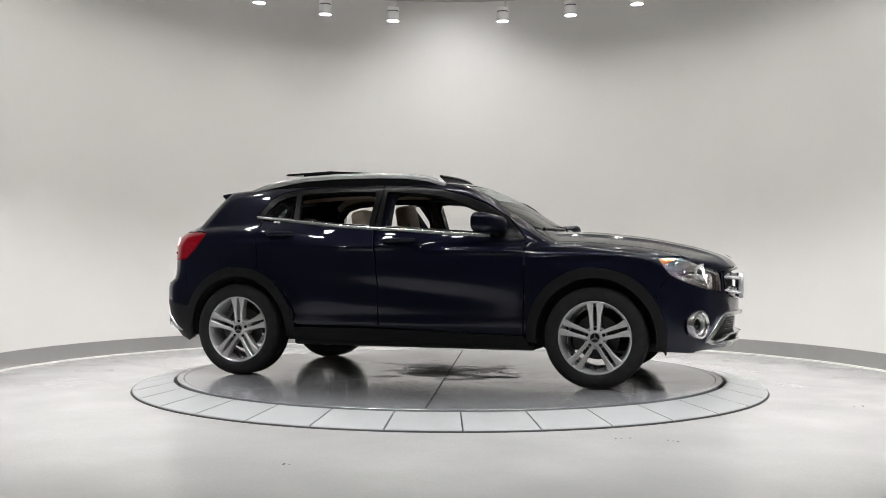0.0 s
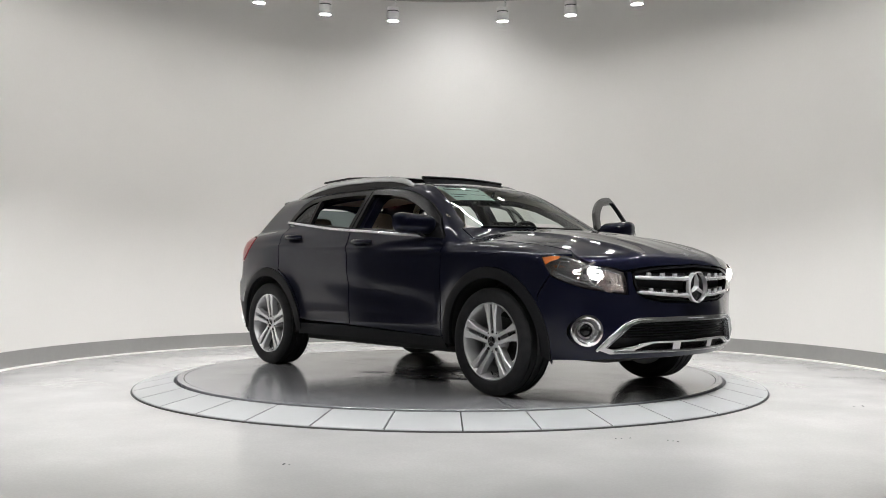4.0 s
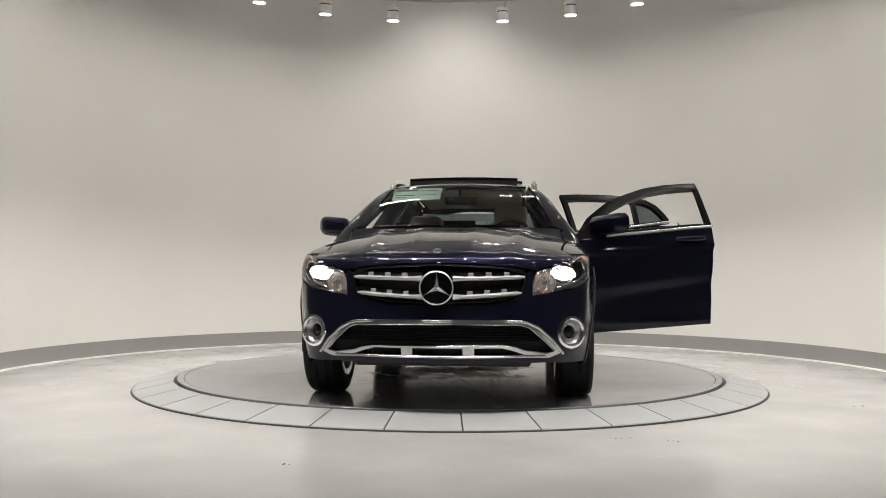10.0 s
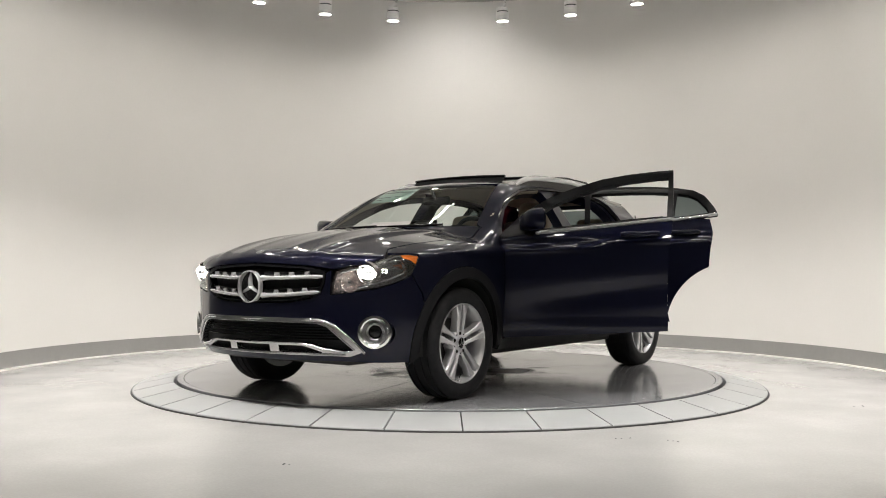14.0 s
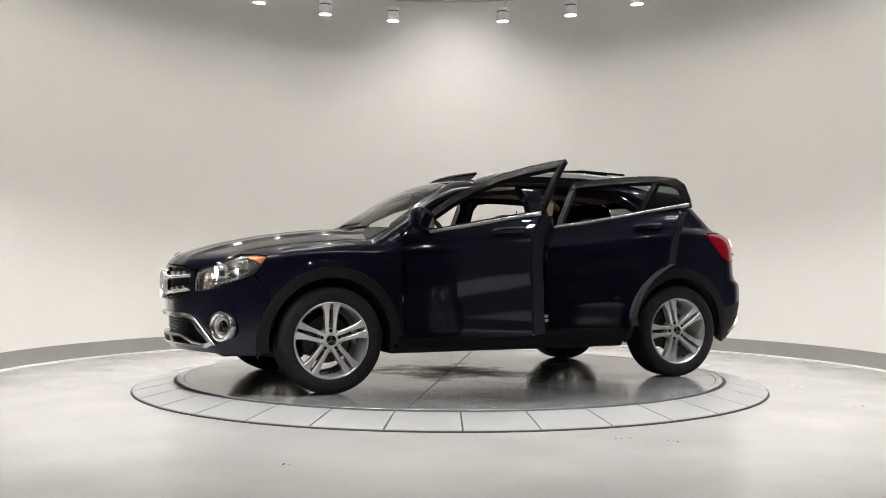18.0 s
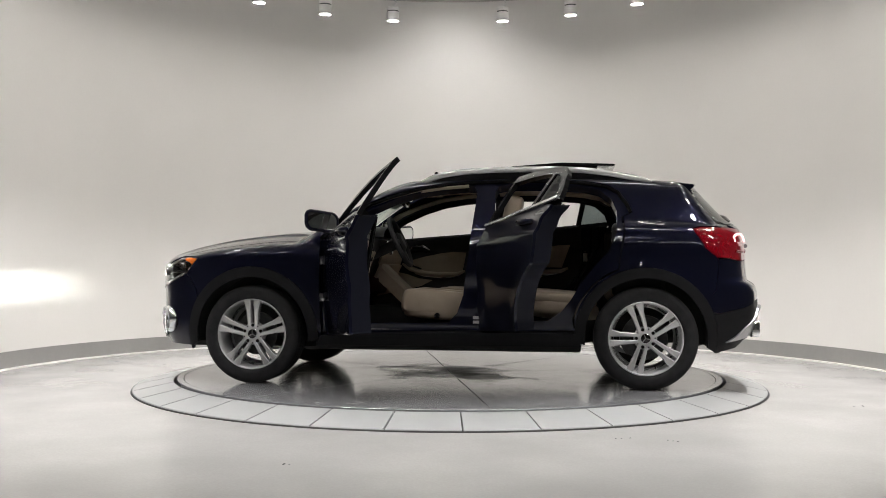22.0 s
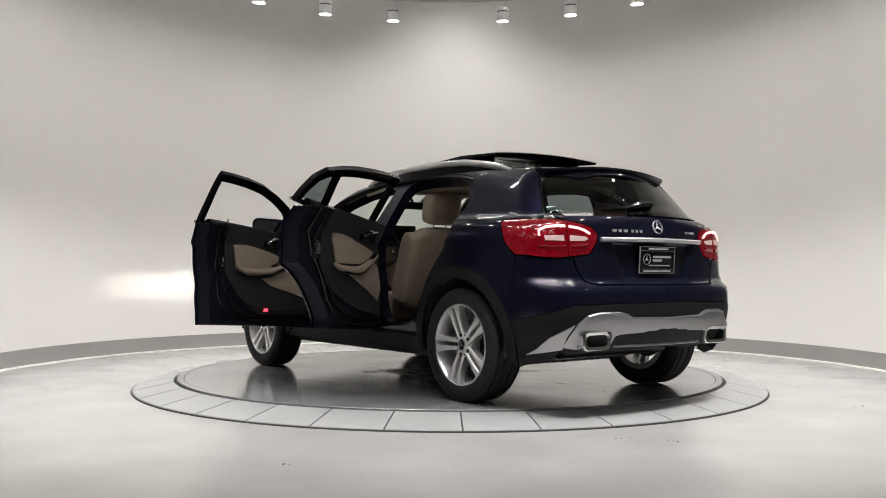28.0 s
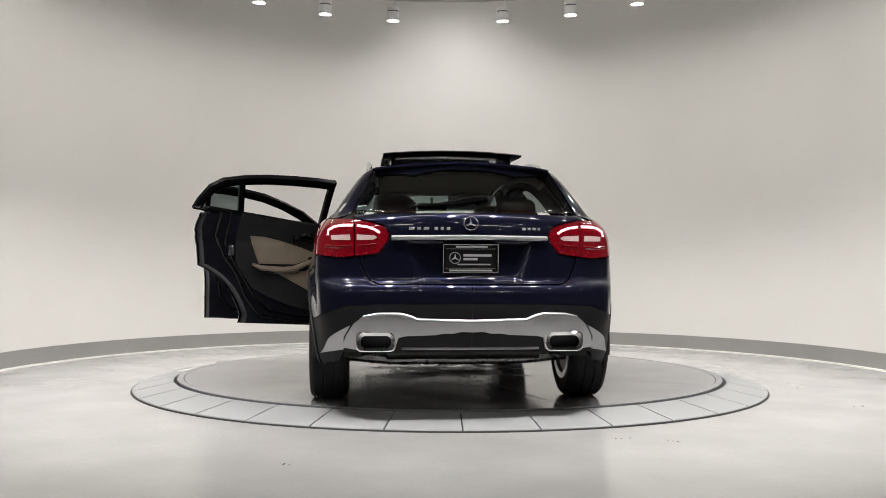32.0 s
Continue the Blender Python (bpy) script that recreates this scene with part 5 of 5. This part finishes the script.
for s in (1, -1):
    df = front_door(s, OPEN_F if s > 0 else None)
    dr = rear_door(s, OPEN_R if s > 0 else None)
    trim_front(df, s)
    trim_rear(dr, s)


# ---- wheels, drawn with the outer face towards +y ----
def make_wheel():
    rim = part("wheel", lathe([(0.200, -0.11), (0.236, -0.115), (0.240, -0.105), (0.214, -0.08), (0.208, -0.02), (0.216, 0.050), (0.226, 0.080), (0.232, 0.098), (0.240, 0.106), (0.2465, 0.104), (0.248, 0.098), (0.240, 0.080)], 72), ALLOY, car, "silver five twin-spoke alloy wheel")
    tread = [(0.236, -0.108), (0.262, -0.116), (0.300, -0.117), (0.328, -0.108), (0.338, -0.096)]
    for y in (-0.080, -0.030, 0.030, 0.080):
        tread += [(0.342, y - 0.005), (0.334, y - 0.004), (0.334, y + 0.004), (0.342, y + 0.005)]
    tread += [(0.338, 0.096), (0.328, 0.108), (0.314, 0.113), (0.311, 0.1145), (0.300, 0.116), (0.272, 0.115), (0.262, 0.112), (0.252, 0.107), (0.247, 0.099), (0.238, 0.095)]
    part("tyre", lathe(tread, 96), RUBBER, rim, "black rubber tyre")
    for k in range(5):
        for side in (-1, 1):
            bm = bmesh.new()
            rings = []
            for r, near, far, y0, y1 in ((0.050, 0.0085, 0.034, 0.030, 0.082), (0.080, 0.0105, 0.036, 0.030, 0.086), (0.125, 0.0125, 0.040, 0.038, 0.093), (0.165, 0.0120, 0.0435, 0.046, 0.098), (0.205, 0.0100, 0.054, 0.054, 0.101), (0.2345, 0.0085, 0.0635, 0.066, 0.103)):
                o, w = side * (near + far) / 2, (far - near) / 2
                cut = min(0.006, w * 0.4)
                rings.append([Vector((o - w, y0, r)), Vector((o + w, y0, r)), Vector((o + w, y1 - cut, r)), Vector((o + w - cut, y1, r)), Vector((o - w + cut, y1, r)), Vector((o - w, y1 - cut, r))])
            loft(rings, bm)
            bmesh.ops.transform(bm, matrix=pose(0, 0, 0, 0, 72 * k, 0), verts=bm.verts)
            part("spoke", bm, ALLOY, rim, angle=35)
        a = radians(72 * k)
        part("lug_bolt", lathe([(0.0, 0.082), (0.0105, 0.082), (0.0125, 0.078), (0.0125, 0.03)], 12, m=pose(0.060 * math.sin(a), 0, 0.060 * math.cos(a))), BLACK, rim)
        a = radians(72 * k + 36)
        part("hub_dimple", lathe([(0.0, 0.0835), (0.004, 0.0835), (0.0045, 0.080)], 10, m=pose(0.062 * math.sin(a), 0, 0.062 * math.cos(a))), BLACK, rim)
    part("hub", lathe([(0.0, 0.076), (0.036, 0.079), (0.046, 0.080), (0.072, 0.080), (0.077, 0.074), (0.080, 0.01)], 40), ALLOY, rim)
    part("hub_cap", lathe([(0.0, 0.089), (0.028, 0.088), (0.034, 0.084), (0.035, 0.078)], 32), BLACK, rim)
    part("cap_ring", lathe([(0.029, 0.086), (0.031, 0.0905), (0.0345, 0.089), (0.0355, 0.080)], 32), CHROME, rim)
    bm = bmesh.new()
    for k in range(3):
        box(bm, (-0.003, 0.086, 0.0), (0.003, 0.0912, 0.028), 0, 1, pose(0, 0, 0, 0, 120 * k, 0))
    part("cap_star", bm, CHROME, rim)
    part("brake_disc", lathe([(0.06, -0.005), (0.150, -0.005), (0.152, -0.012), (0.150, -0.020), (0.06, -0.02)], 48), IRON, rim, "dark iron brake disc")
    part("brake_hat", lathe([(0.0, 0.026), (0.068, 0.024), (0.074, 0.014), (0.074, -0.01)], 32), IRON, rim)
    part("valve", tube([(0.0, 0.075, -0.212), (0.0, 0.088, -0.190)], 0.004, 8), BLACK, rim)
    part("caliper", loft([[Vector((0.125 * math.cos(radians(a)), y, 0.125 * math.sin(radians(a)))) * 1.0 + Vector((dx * math.cos(radians(a)), 0, dx * math.sin(radians(a)))) for y, dx in ((-0.05, -0.03), (0.018, -0.03), (0.018, 0.04), (-0.05, 0.04))] for a in (-28, -14, 0, 14, 28)]), IRON, rim)
    return rim


wheel = make_wheel()
TRACK = 0.788
spots = [pose(WX, TRACK, WZ), pose(-WX, TRACK, WZ, 0, 18, 0), pose(WX, -TRACK, WZ, 0, 0, 180), pose(-WX, -TRACK, WZ, 0, 0, 180)]
wheel.matrix_basis = spots[0]
for m in spots[1:]:
    copy_thing(wheel, m)

# wells, underbody and axles
for x in (WX, -WX):
    for s in (1, -1):
        bm = bmesh.new()
        cols = []
        for k in range(25):
            a = radians(-8 + 196 * k / 24)
            cols.append([bm.verts.new((x + r * math.cos(a), s * y, WZ + r * math.sin(a))) for r, y in ((0.405, 0.885), (0.42, 0.60), (0.30, 0.50), (0.05, 0.50))])
        for p, q in zip(cols, cols[1:]):
            for k in range(3):
                bm.faces.new((p[k], p[k + 1], q[k + 1], q[k]))
        part("wheel_arch_liner", bm, SEAM, car)
part("underbody", boxed((-0.93, -0.78, 0.235), (0.92, 0.78, 0.29), 0.02), SEAM, car, "dark underside")
part("front_undertray", boxed((0.92, -0.52, 0.23), (1.98, 0.52, 0.29), 0.02), SEAM, car)
part("rear_undertray", boxed((-1.74, -0.52, 0.29), (-0.93, 0.52, 0.35), 0.02), SEAM, car)
part("rear_axle", tube([(-1.35, -0.70, 0.26), (-1.40, -0.40, 0.235), (-1.40, 0.40, 0.235), (-1.35, 0.70, 0.26)], 0.035, 8), STEEL, car)
part("front_axle", tube([(1.35, -0.70, 0.26), (1.33, -0.40, 0.225), (1.33, 0.40, 0.225), (1.35, 0.70, 0.26)], 0.030, 8), STEEL, car)
part("silencer", tube([(-1.74, -0.45, 0.31), (-1.74, 0.45, 0.31)], 0.055, 16, 0.8), IRON, car)


# ---- inside the car ----
def cushion(name, parent, mat, lo, hi, bevel, m, label=""):
    """A padded block: crowned faces that round off towards the edges."""
    lo, hi = Vector(lo), Vector(hi)
    size, mid = (hi - lo) / 2, (hi + lo) / 2
    bm = bmesh.new()
    bmesh.ops.create_cube(bm, size=2)
    bmesh.ops.subdivide_edges(bm, edges=bm.edges[:], cuts=7, use_grid_fill=True)
    n = 5.0 if bevel < 0.05 else 4.2
    for v in bm.verts:
        c = Vector([math.sin(k * math.pi / 2) if abs(k) < 1 else k for k in v.co])
        k = (abs(c.x) ** n + abs(c.y) ** n + abs(c.z) ** n) ** (-1 / n)
        v.co = m @ (mid + Vector((c.x * k * size.x * 1.06, c.y * k * size.y * 1.04, c.z * k * size.z * 1.06)))
    return part(name, bm, mat, parent, label, angle=80)


def front_seat(x, s, head_z, back=0.0):
    """A seat with its back towards -x, its middle at s * 0.36."""
    y = s * 0.36
    base = cushion("seat", car, BEIGE, (-0.26, -0.245, -0.10), (0.27, 0.245, 0.06), 0.055, pose(x + 0.20, y, 0.555, 0, -5, 0), "beige leather front seat")
    for k in (-1, 1):
        cushion("seat_bolster", base, BEIGE, (-0.25, -0.05, -0.09), (0.24, 0.05, 0.085), 0.045, pose(x + 0.20, y + k * 0.215, 0.560, 0, -5, 0))
        cushion("back_bolster", base, BEIGE, (-0.07, -0.05, 0.02), (0.09, 0.05, 0.50), 0.045, pose(x - 0.06 - back, y + k * 0.205, 0.56, 0, -19, 0))
        part("headrest_post", tube([(x - 0.235 - back, y + k * 0.055, 1.06), (x - 0.262 - back, y + k * 0.055, head_z - 0.06)], 0.006, 8), CHROME, base)
    cushion("backrest", base, BEIGE, (-0.075, -0.235, -0.02), (0.055, 0.235, 0.56), 0.05, pose(x - 0.06 - back, y, 0.55, 0, -19, 0))
    cushion("headrest", base, BEIGE, (-0.06, -0.135, -0.105), (0.06, 0.135, 0.105), 0.045, pose(x - 0.27 - back, y, head_z, 0, -12, 0))
    cushion("seat_shell", base, BEIGE, (-0.22, -0.255, -0.115), (0.24, 0.255, -0.03), 0.03, pose(x + 0.20, y, 0.555, 0, -4, 0))
    for k in (-1, 1):
        part("seat_rail", boxed((x - 0.05, y + k * 0.19 - 0.02, 0.30), (x + 0.40, y + k * 0.19 + 0.02, 0.42), 0.005), BLACK, base)
    part("seat_knob", lathe([(0.0, 0.012), (0.020, 0.010), (0.022, 0.0)], 20, m=pose(x + 0.20, y + s * 0.256, 0.47, 0, 0, 0 if s > 0 else 180)), BLACK, base)


front_seat(-0.12, 1, 1.225, 0.055)
front_seat(-0.26, -1, 1.145)
rear = cushion("rear_bench", car, BEIGE, (-0.28, -0.62, -0.11), (0.26, 0.62, 0.06), 0.06, pose(-0.80, 0, 0.55, 0, -5, 0), "beige leather rear bench")
cushion("bench_back", rear, BEIGE, (-0.08, -0.61, -0.02), (0.06, 0.61, 0.52), 0.055, pose(-1.09, 0, 0.59, 0, -24, 0))
for y in (-0.38, 0.38):
    cushion("bench_headrest", rear, BEIGE, (-0.055, -0.12, -0.09), (0.055, 0.12, 0.09), 0.04, pose(-1.37, y, 1.15, 0, -14, 0))
    cushion("bench_pad", rear, BEIGE, (-0.24, -0.24, 0.0), (0.24, 0.24, 0.085), 0.04, pose(-0.80, y, 0.55, 0, -5, 0))
part("cabin_floor", boxed((-0.50, -0.74, 0.28), (0.95, 0.74, 0.31)), CARPET, car, "black carpet")
part("rear_floor", boxed((-2.0, -0.52, 0.34), (-0.95, 0.52, 0.60), 0.03), CARPET, car)
part("parcel_shelf", boxed((-1.95, -0.60, 1.00), (-1.36, 0.60, 1.03), 0.01), SOFT, car)
part("firewall", boxed((0.93, -0.70, 0.28), (1.0, 0.70, 0.95), 0.01), CARPET, car)
# the dashboard: one profile drawn across the car
prof = [(1.00, 1.04), (0.80, 1.065), (0.62, 1.055), (0.555, 1.02), (0.56, 0.95), (0.62, 0.86), (0.68, 0.74), (0.74, 0.62), (0.95, 0.60)]
part("dashboard", loft([[Vector((x - (0.02 if abs(y) > 0.5 else 0), y, z - (0.02 if abs(y) > 0.6 else 0))) for x, z in prof] for y in (-0.72, -0.60, -0.2, 0.2, 0.60, 0.72)]), SOFT, car, "black dashboard")
part("dash_band", loft([[Vector((x, y, z)) for x, z in ((0.552, 0.985), (0.600, 0.845), (0.585, 0.840), (0.538, 0.980))] for y in (-0.70, 0.0, 0.18)]), BEIGE, car)
part("dash_lower", loft([[Vector((x, y, z)) for x, z in ((0.592, 0.845), (0.640, 0.74), (0.620, 0.73), (0.570, 0.835))] for y in (-0.70, 0.0, 0.14)]), BEIGE, car, "beige lower dashboard")
part("knee_panel", loft([[Vector((x, y, z)) for x, z in ((0.552, 0.930), (0.622, 0.765), (0.600, 0.755), (0.533, 0.920))] for y in (0.57, 0.63, 0.70)]), BEIGE, car, "beige panel under the instruments")
part("light_switch", lathe([(0.0, 0.010), (0.018, 0.008), (0.022, 0.0), (0.022, -0.02)], 20, m=pose(0.556, 0.635, 0.875, 0, 0, 90)), BLACK, car)
part("switch_block", boxed((0.565, 0.615, 0.800), (0.595, 0.650, 0.832), 0.004), BLACK, car)
part("dash_end", loft([[Vector((x + a, 0.715 + b, z)) for a, b in rounded(w, 0.03, 0.012, 3)] for x, z, w in ((0.55, 1.0, 0.05), (0.59, 0.93, 0.085), (0.65, 0.83, 0.095), (0.72, 0.73, 0.06))]), BEIGE, car)
part("instrument_hood", loft([[Vector((0.46 + 0.02 * math.cos(a) + d, 0.36 + 0.20 * math.cos(a), 1.03 + 0.085 * math.sin(a))) for a in (math.pi * k / 10 for k in range(11))] for d in (0.0, 0.20)], caps=False), SOFT, car)
part("instruments", boxed((0.60, 0.18, 0.98), (0.62, 0.54, 1.10), 0.01), BLACK, car)
for y in (-0.62, -0.09, 0.09, 0.63):
    part("air_vent", lathe([(0.025, 0.0), (0.042, 0.008), (0.050, 0.004), (0.052, -0.02)], 24, m=pose(0.548, y, 0.965, 0, 0, 90)), CHROME, car)
part("screen", boxed((0.56, -0.12, 1.03), (0.58, 0.12, 1.16), 0.008), BLACK, car)
part("centre_console", loft([[Vector((x, y, z)) for y, z in ((-w, h - 0.15), (-w, h - 0.03), (-w + 0.03, h), (w - 0.03, h), (w, h - 0.03), (w, h - 0.15))] for x, w, h in ((-0.45, 0.10, 0.66), (-0.10, 0.11, 0.68), (-0.02, 0.12, 0.60), (0.35, 0.13, 0.62), (0.60, 0.15, 0.86))]), BEIGE, car, "beige centre console")
part("tunnel", boxed((-0.45, -0.098, 0.30), (0.70, 0.098, 0.52), 0.02), CARPET, car)
part("console_top", boxed((-0.02, -0.085, 0.610), (0.42, 0.085, 0.632), 0.006), BLACK, car)
wm = pose(0.395, 0.36, 1.000, 0, 0, -90) @ pose(0, 0, 0, -24, 0, 0)
sw = part("steering_wheel", lathe([(0.185 + 0.016 * math.cos(a), 0.018 * math.sin(a)) for a in (2 * math.pi * k / 10 for k in range(10))], 48, True, m=wm), SOFT, car, "black leather steering wheel")
part("wheel_hub", lathe([(0.0, -0.03), (0.055, -0.028), (0.075, -0.010), (0.075, 0.03)], 28, m=wm), SOFT, sw)
for a in (0, 180, 270):
    part("wheel_spoke", boxed((0.06, -0.012, -0.020), (0.18, 0.008, 0.020), 0.006, 2, wm @ pose(0, 0, 0, 0, -a, 0)), SOFT, sw)
part("steering_column", tube([wm @ Vector((0, 0.02, 0)), wm @ Vector((0, 0.22, 0))], 0.04, 12), SOFT, car)
# headliner, pillars and rear view mirror
ceil_line = T((0.36, 0.0), (0.30, 0.44), (-0.6, 0.46), (-1.55, 0.44), (-1.62, 0.0))
panel("headliner", car, LINER, [ceil_line + [("T", x, -y) for _, x, y in ceil_line[-2:0:-1]]], "top", depth=0.045, lip=0.0, label="beige roof lining")
part("inner_mirror", boxed((0.40, -0.12, 1.285), (0.43, 0.12, 1.345), 0.012, 3), BLACK, car)
part("mirror_stem", tube([(0.43, 0, 1.33), (0.47, 0, 1.39)], 0.012, 8), BLACK, car)
for s in (1, -1):
    part("sun_visor", boxed((0.18, s * 0.28 - 0.16, 1.395), (0.34, s * 0.28 + 0.16, 1.412), 0.006), LINER, car)
    # pillars between the doors, and the door openings' inner frame
    aperture_f = S((0.76, 0.47), (0.80, 0.60), (0.80, 0.95), (0.72, 1.085), (0.55, 1.212), (0.37, 1.302), (0.19, 1.356), (0.0, 1.384), (-0.13, 1.396), (-0.180, 1.388), (-0.202, 1.34), (-0.168, 0.95), (-0.125, 0.62), (-0.085, 0.50), (-0.02, 0.435), (0.68, 0.425))
    aperture_r = S((-0.40, 0.47), (-0.365, 0.60), (-0.348, 0.95), (-0.335, 1.34), (-0.355, 1.388), (-0.44, 1.405), (-0.62, 1.408), (-0.80, 1.400), (-0.95, 1.385), (-1.06, 1.352), (-1.135, 1.285), (-1.168, 1.20), (-1.165, 1.05), (-1.115, 0.93), (-1.02, 0.83), (-0.93, 0.72), (-0.86, 0.60), (-0.79, 0.51), (-0.70, 0.452), (-0.48, 0.440))
    frame_line = S((0.858, 0.350), (0.862, 0.95), (0.862, 1.0)) + S(*[(x, z) for x, z in TOP_F[-2::-1]]) + S(*TOP_R[::-1]) + S(*DOOR_R_REAR) + DOOR_R_ARC + S((-0.885, 0.385))
    panel("door_frame", car, PAINT, [frame_line, aperture_f, aperture_r], "side", s, depth=0.045, lip=0.07, gap=0.003, label="painted body frame round the door openings")
    part("pillar_trim", tube(on_skin(S((-0.245, 0.42), (-0.250, 0.90), (-0.262, 1.08), (-0.280, 1.38)), s, 0.105), [0.055, 0.050, 0.045, 0.035], 10), SOFT, car)
    part("sill_strip", tube(on_skin(S((0.74, 0.380), (0.30, 0.385), (-0.16, 0.392)), s, 0.050), 0.005, 6), STEEL, car)
    part("screen_pillar", tube(on_skin(S(*[(x + 0.03, z - 0.018) for x, z in TOP_F[:0:-1]]), s, 0.055), 0.026, 8), LINER, car)
    part("roof_side_trim", tube(on_skin(S(*[(x, z + 0.0) for x, z in TOP_R[::-1][:-2]]), s, 0.06), 0.028, 8), LINER, car)
    part("door_seal", tube(on_skin(S(*[(x, z - 0.006) for x, z in TOP_F[::-1]]) + S(*[(x, z - 0.006) for x, z in TOP_R[::-1]]), s, 0.030), 0.016, 8), BLACK, car)
    part("quarter_trim", boxed((-1.50, s * 0.66 - 0.04, 0.62), (-1.14, s * 0.66 + 0.04, 1.12), 0.03, 3), SOFT, car)
    part("pillar_jamb", boxed((0.825, s * 0.775 - 0.065, 0.36), (0.880, s * 0.775 + 0.065, 1.00), 0.01), PAINT, car)
    part("kick_panel", boxed((0.72, s * 0.74 - 0.01, 0.30), (0.90, s * 0.74 + 0.01, 0.62), 0.01), CARPET, car)
    for z in (0.60, 0.86):
        part("door_hinge", boxed((0.845, s * 0.835 - 0.02, z - 0.03), (0.90, s * 0.835 + 0.02, z + 0.03), 0.006), STEEL, car)
part("latch_striker", boxed((-0.262, 0.835, 0.86), (-0.232, 0.860, 0.93), 0.004), STEEL, car)
for z in (0.44, 0.47):
    part("pillar_label", boxed((-0.28, 0.861, z - 0.010), (-0.20, 0.864, z + 0.010)), PLATEPRINT, car)
# papers in the windscreen
st = panel("window_sticker", car, PAPER, [F((-0.505, 1.405), (-0.50, 1.300), (-0.14, 1.312), (-0.135, 1.412))], "front", depth=0.012, lip=0.0, gap=0.0, label="pale green price sheet behind the windscreen")
for y0, y1, z0, z1 in ((-0.48, -0.32, 1.385, 1.395), (-0.30, -0.17, 1.384, 1.390), (-0.30, -0.17, 1.350, 1.354), (-0.48, -0.34, 1.345, 1.352), (-0.48, -0.40, 1.325, 1.332)):
    panel("print_bar", st, INK, [F((y0, z0), (y0, z1), (y1, z1), (y1, z0))], "front", depth=0.010, lip=0.0, gap=0.0)
panel("service_sticker", car, PLATEPRINT, [F((-0.52, 1.412), (-0.515, 1.400), (-0.43, 1.403), (-0.43, 1.415))], "front", depth=0.008, lip=0.0, gap=0.0)


# ---- grit on the floor ----
rng = random.Random(4)
bm = bmesh.new()
for x, y in [(-2.62, -2.95), (-2.05, -3.55), (-2.45, -3.75), (0.86, -2.52), (2.62, -1.35), (1.1, -2.6), (-0.75, -3.2), (0.35, -4.2), (2.1, -3.0), (3.05, 1.6), (-3.1, 1.45), (1.9, -4.0)]:
    for _ in range(3):
        r = rng.uniform(0.004, 0.010)
        cx, cy = x + rng.uniform(-0.05, 0.05), y + rng.uniform(-0.03, 0.03)
        ring = [bm.verts.new((cx + r * rng.uniform(0.5, 1) * math.cos(a), cy + r * rng.uniform(0.5, 1) * math.sin(a), FLOOR + 0.001)) for a in (0, 1.2, 2.4, 3.7, 5.0)]
        tip = bm.verts.new((cx, cy, FLOOR + 0.005))
        for k in range(5):
            bm.faces.new((ring[k], ring[(k + 1) % 5], tip))
tagged(part("floor_grit", bm, SEAM), "small dark crumbs of dirt on the pale floor", "dirt", kind="stuff")


# ---- what turns ----
TURNS = [(0, -18.45), (2, -34.10), (4, -49.08), (6, -63.90), (8, -79.80), (10, -95.30), (12, -111.00), (14, -125.97), (16, -141.05), (18, -156.44), (20, -172.15),
         (22, -187.80), (24, -203.30), (26, -218.52), (28, -233.60), (30, -249.15), (32, -264.60)]


def motions():
    walk(table, [(t, pose(0, 0, 0, 0, 0, a)) for t, a in TURNS])
    walk(car, [(t, pose(0, 0, 0, 0, 0, a) @ pose(-0.0843, 0.1116, 0)) for t, a in TURNS])


motions()
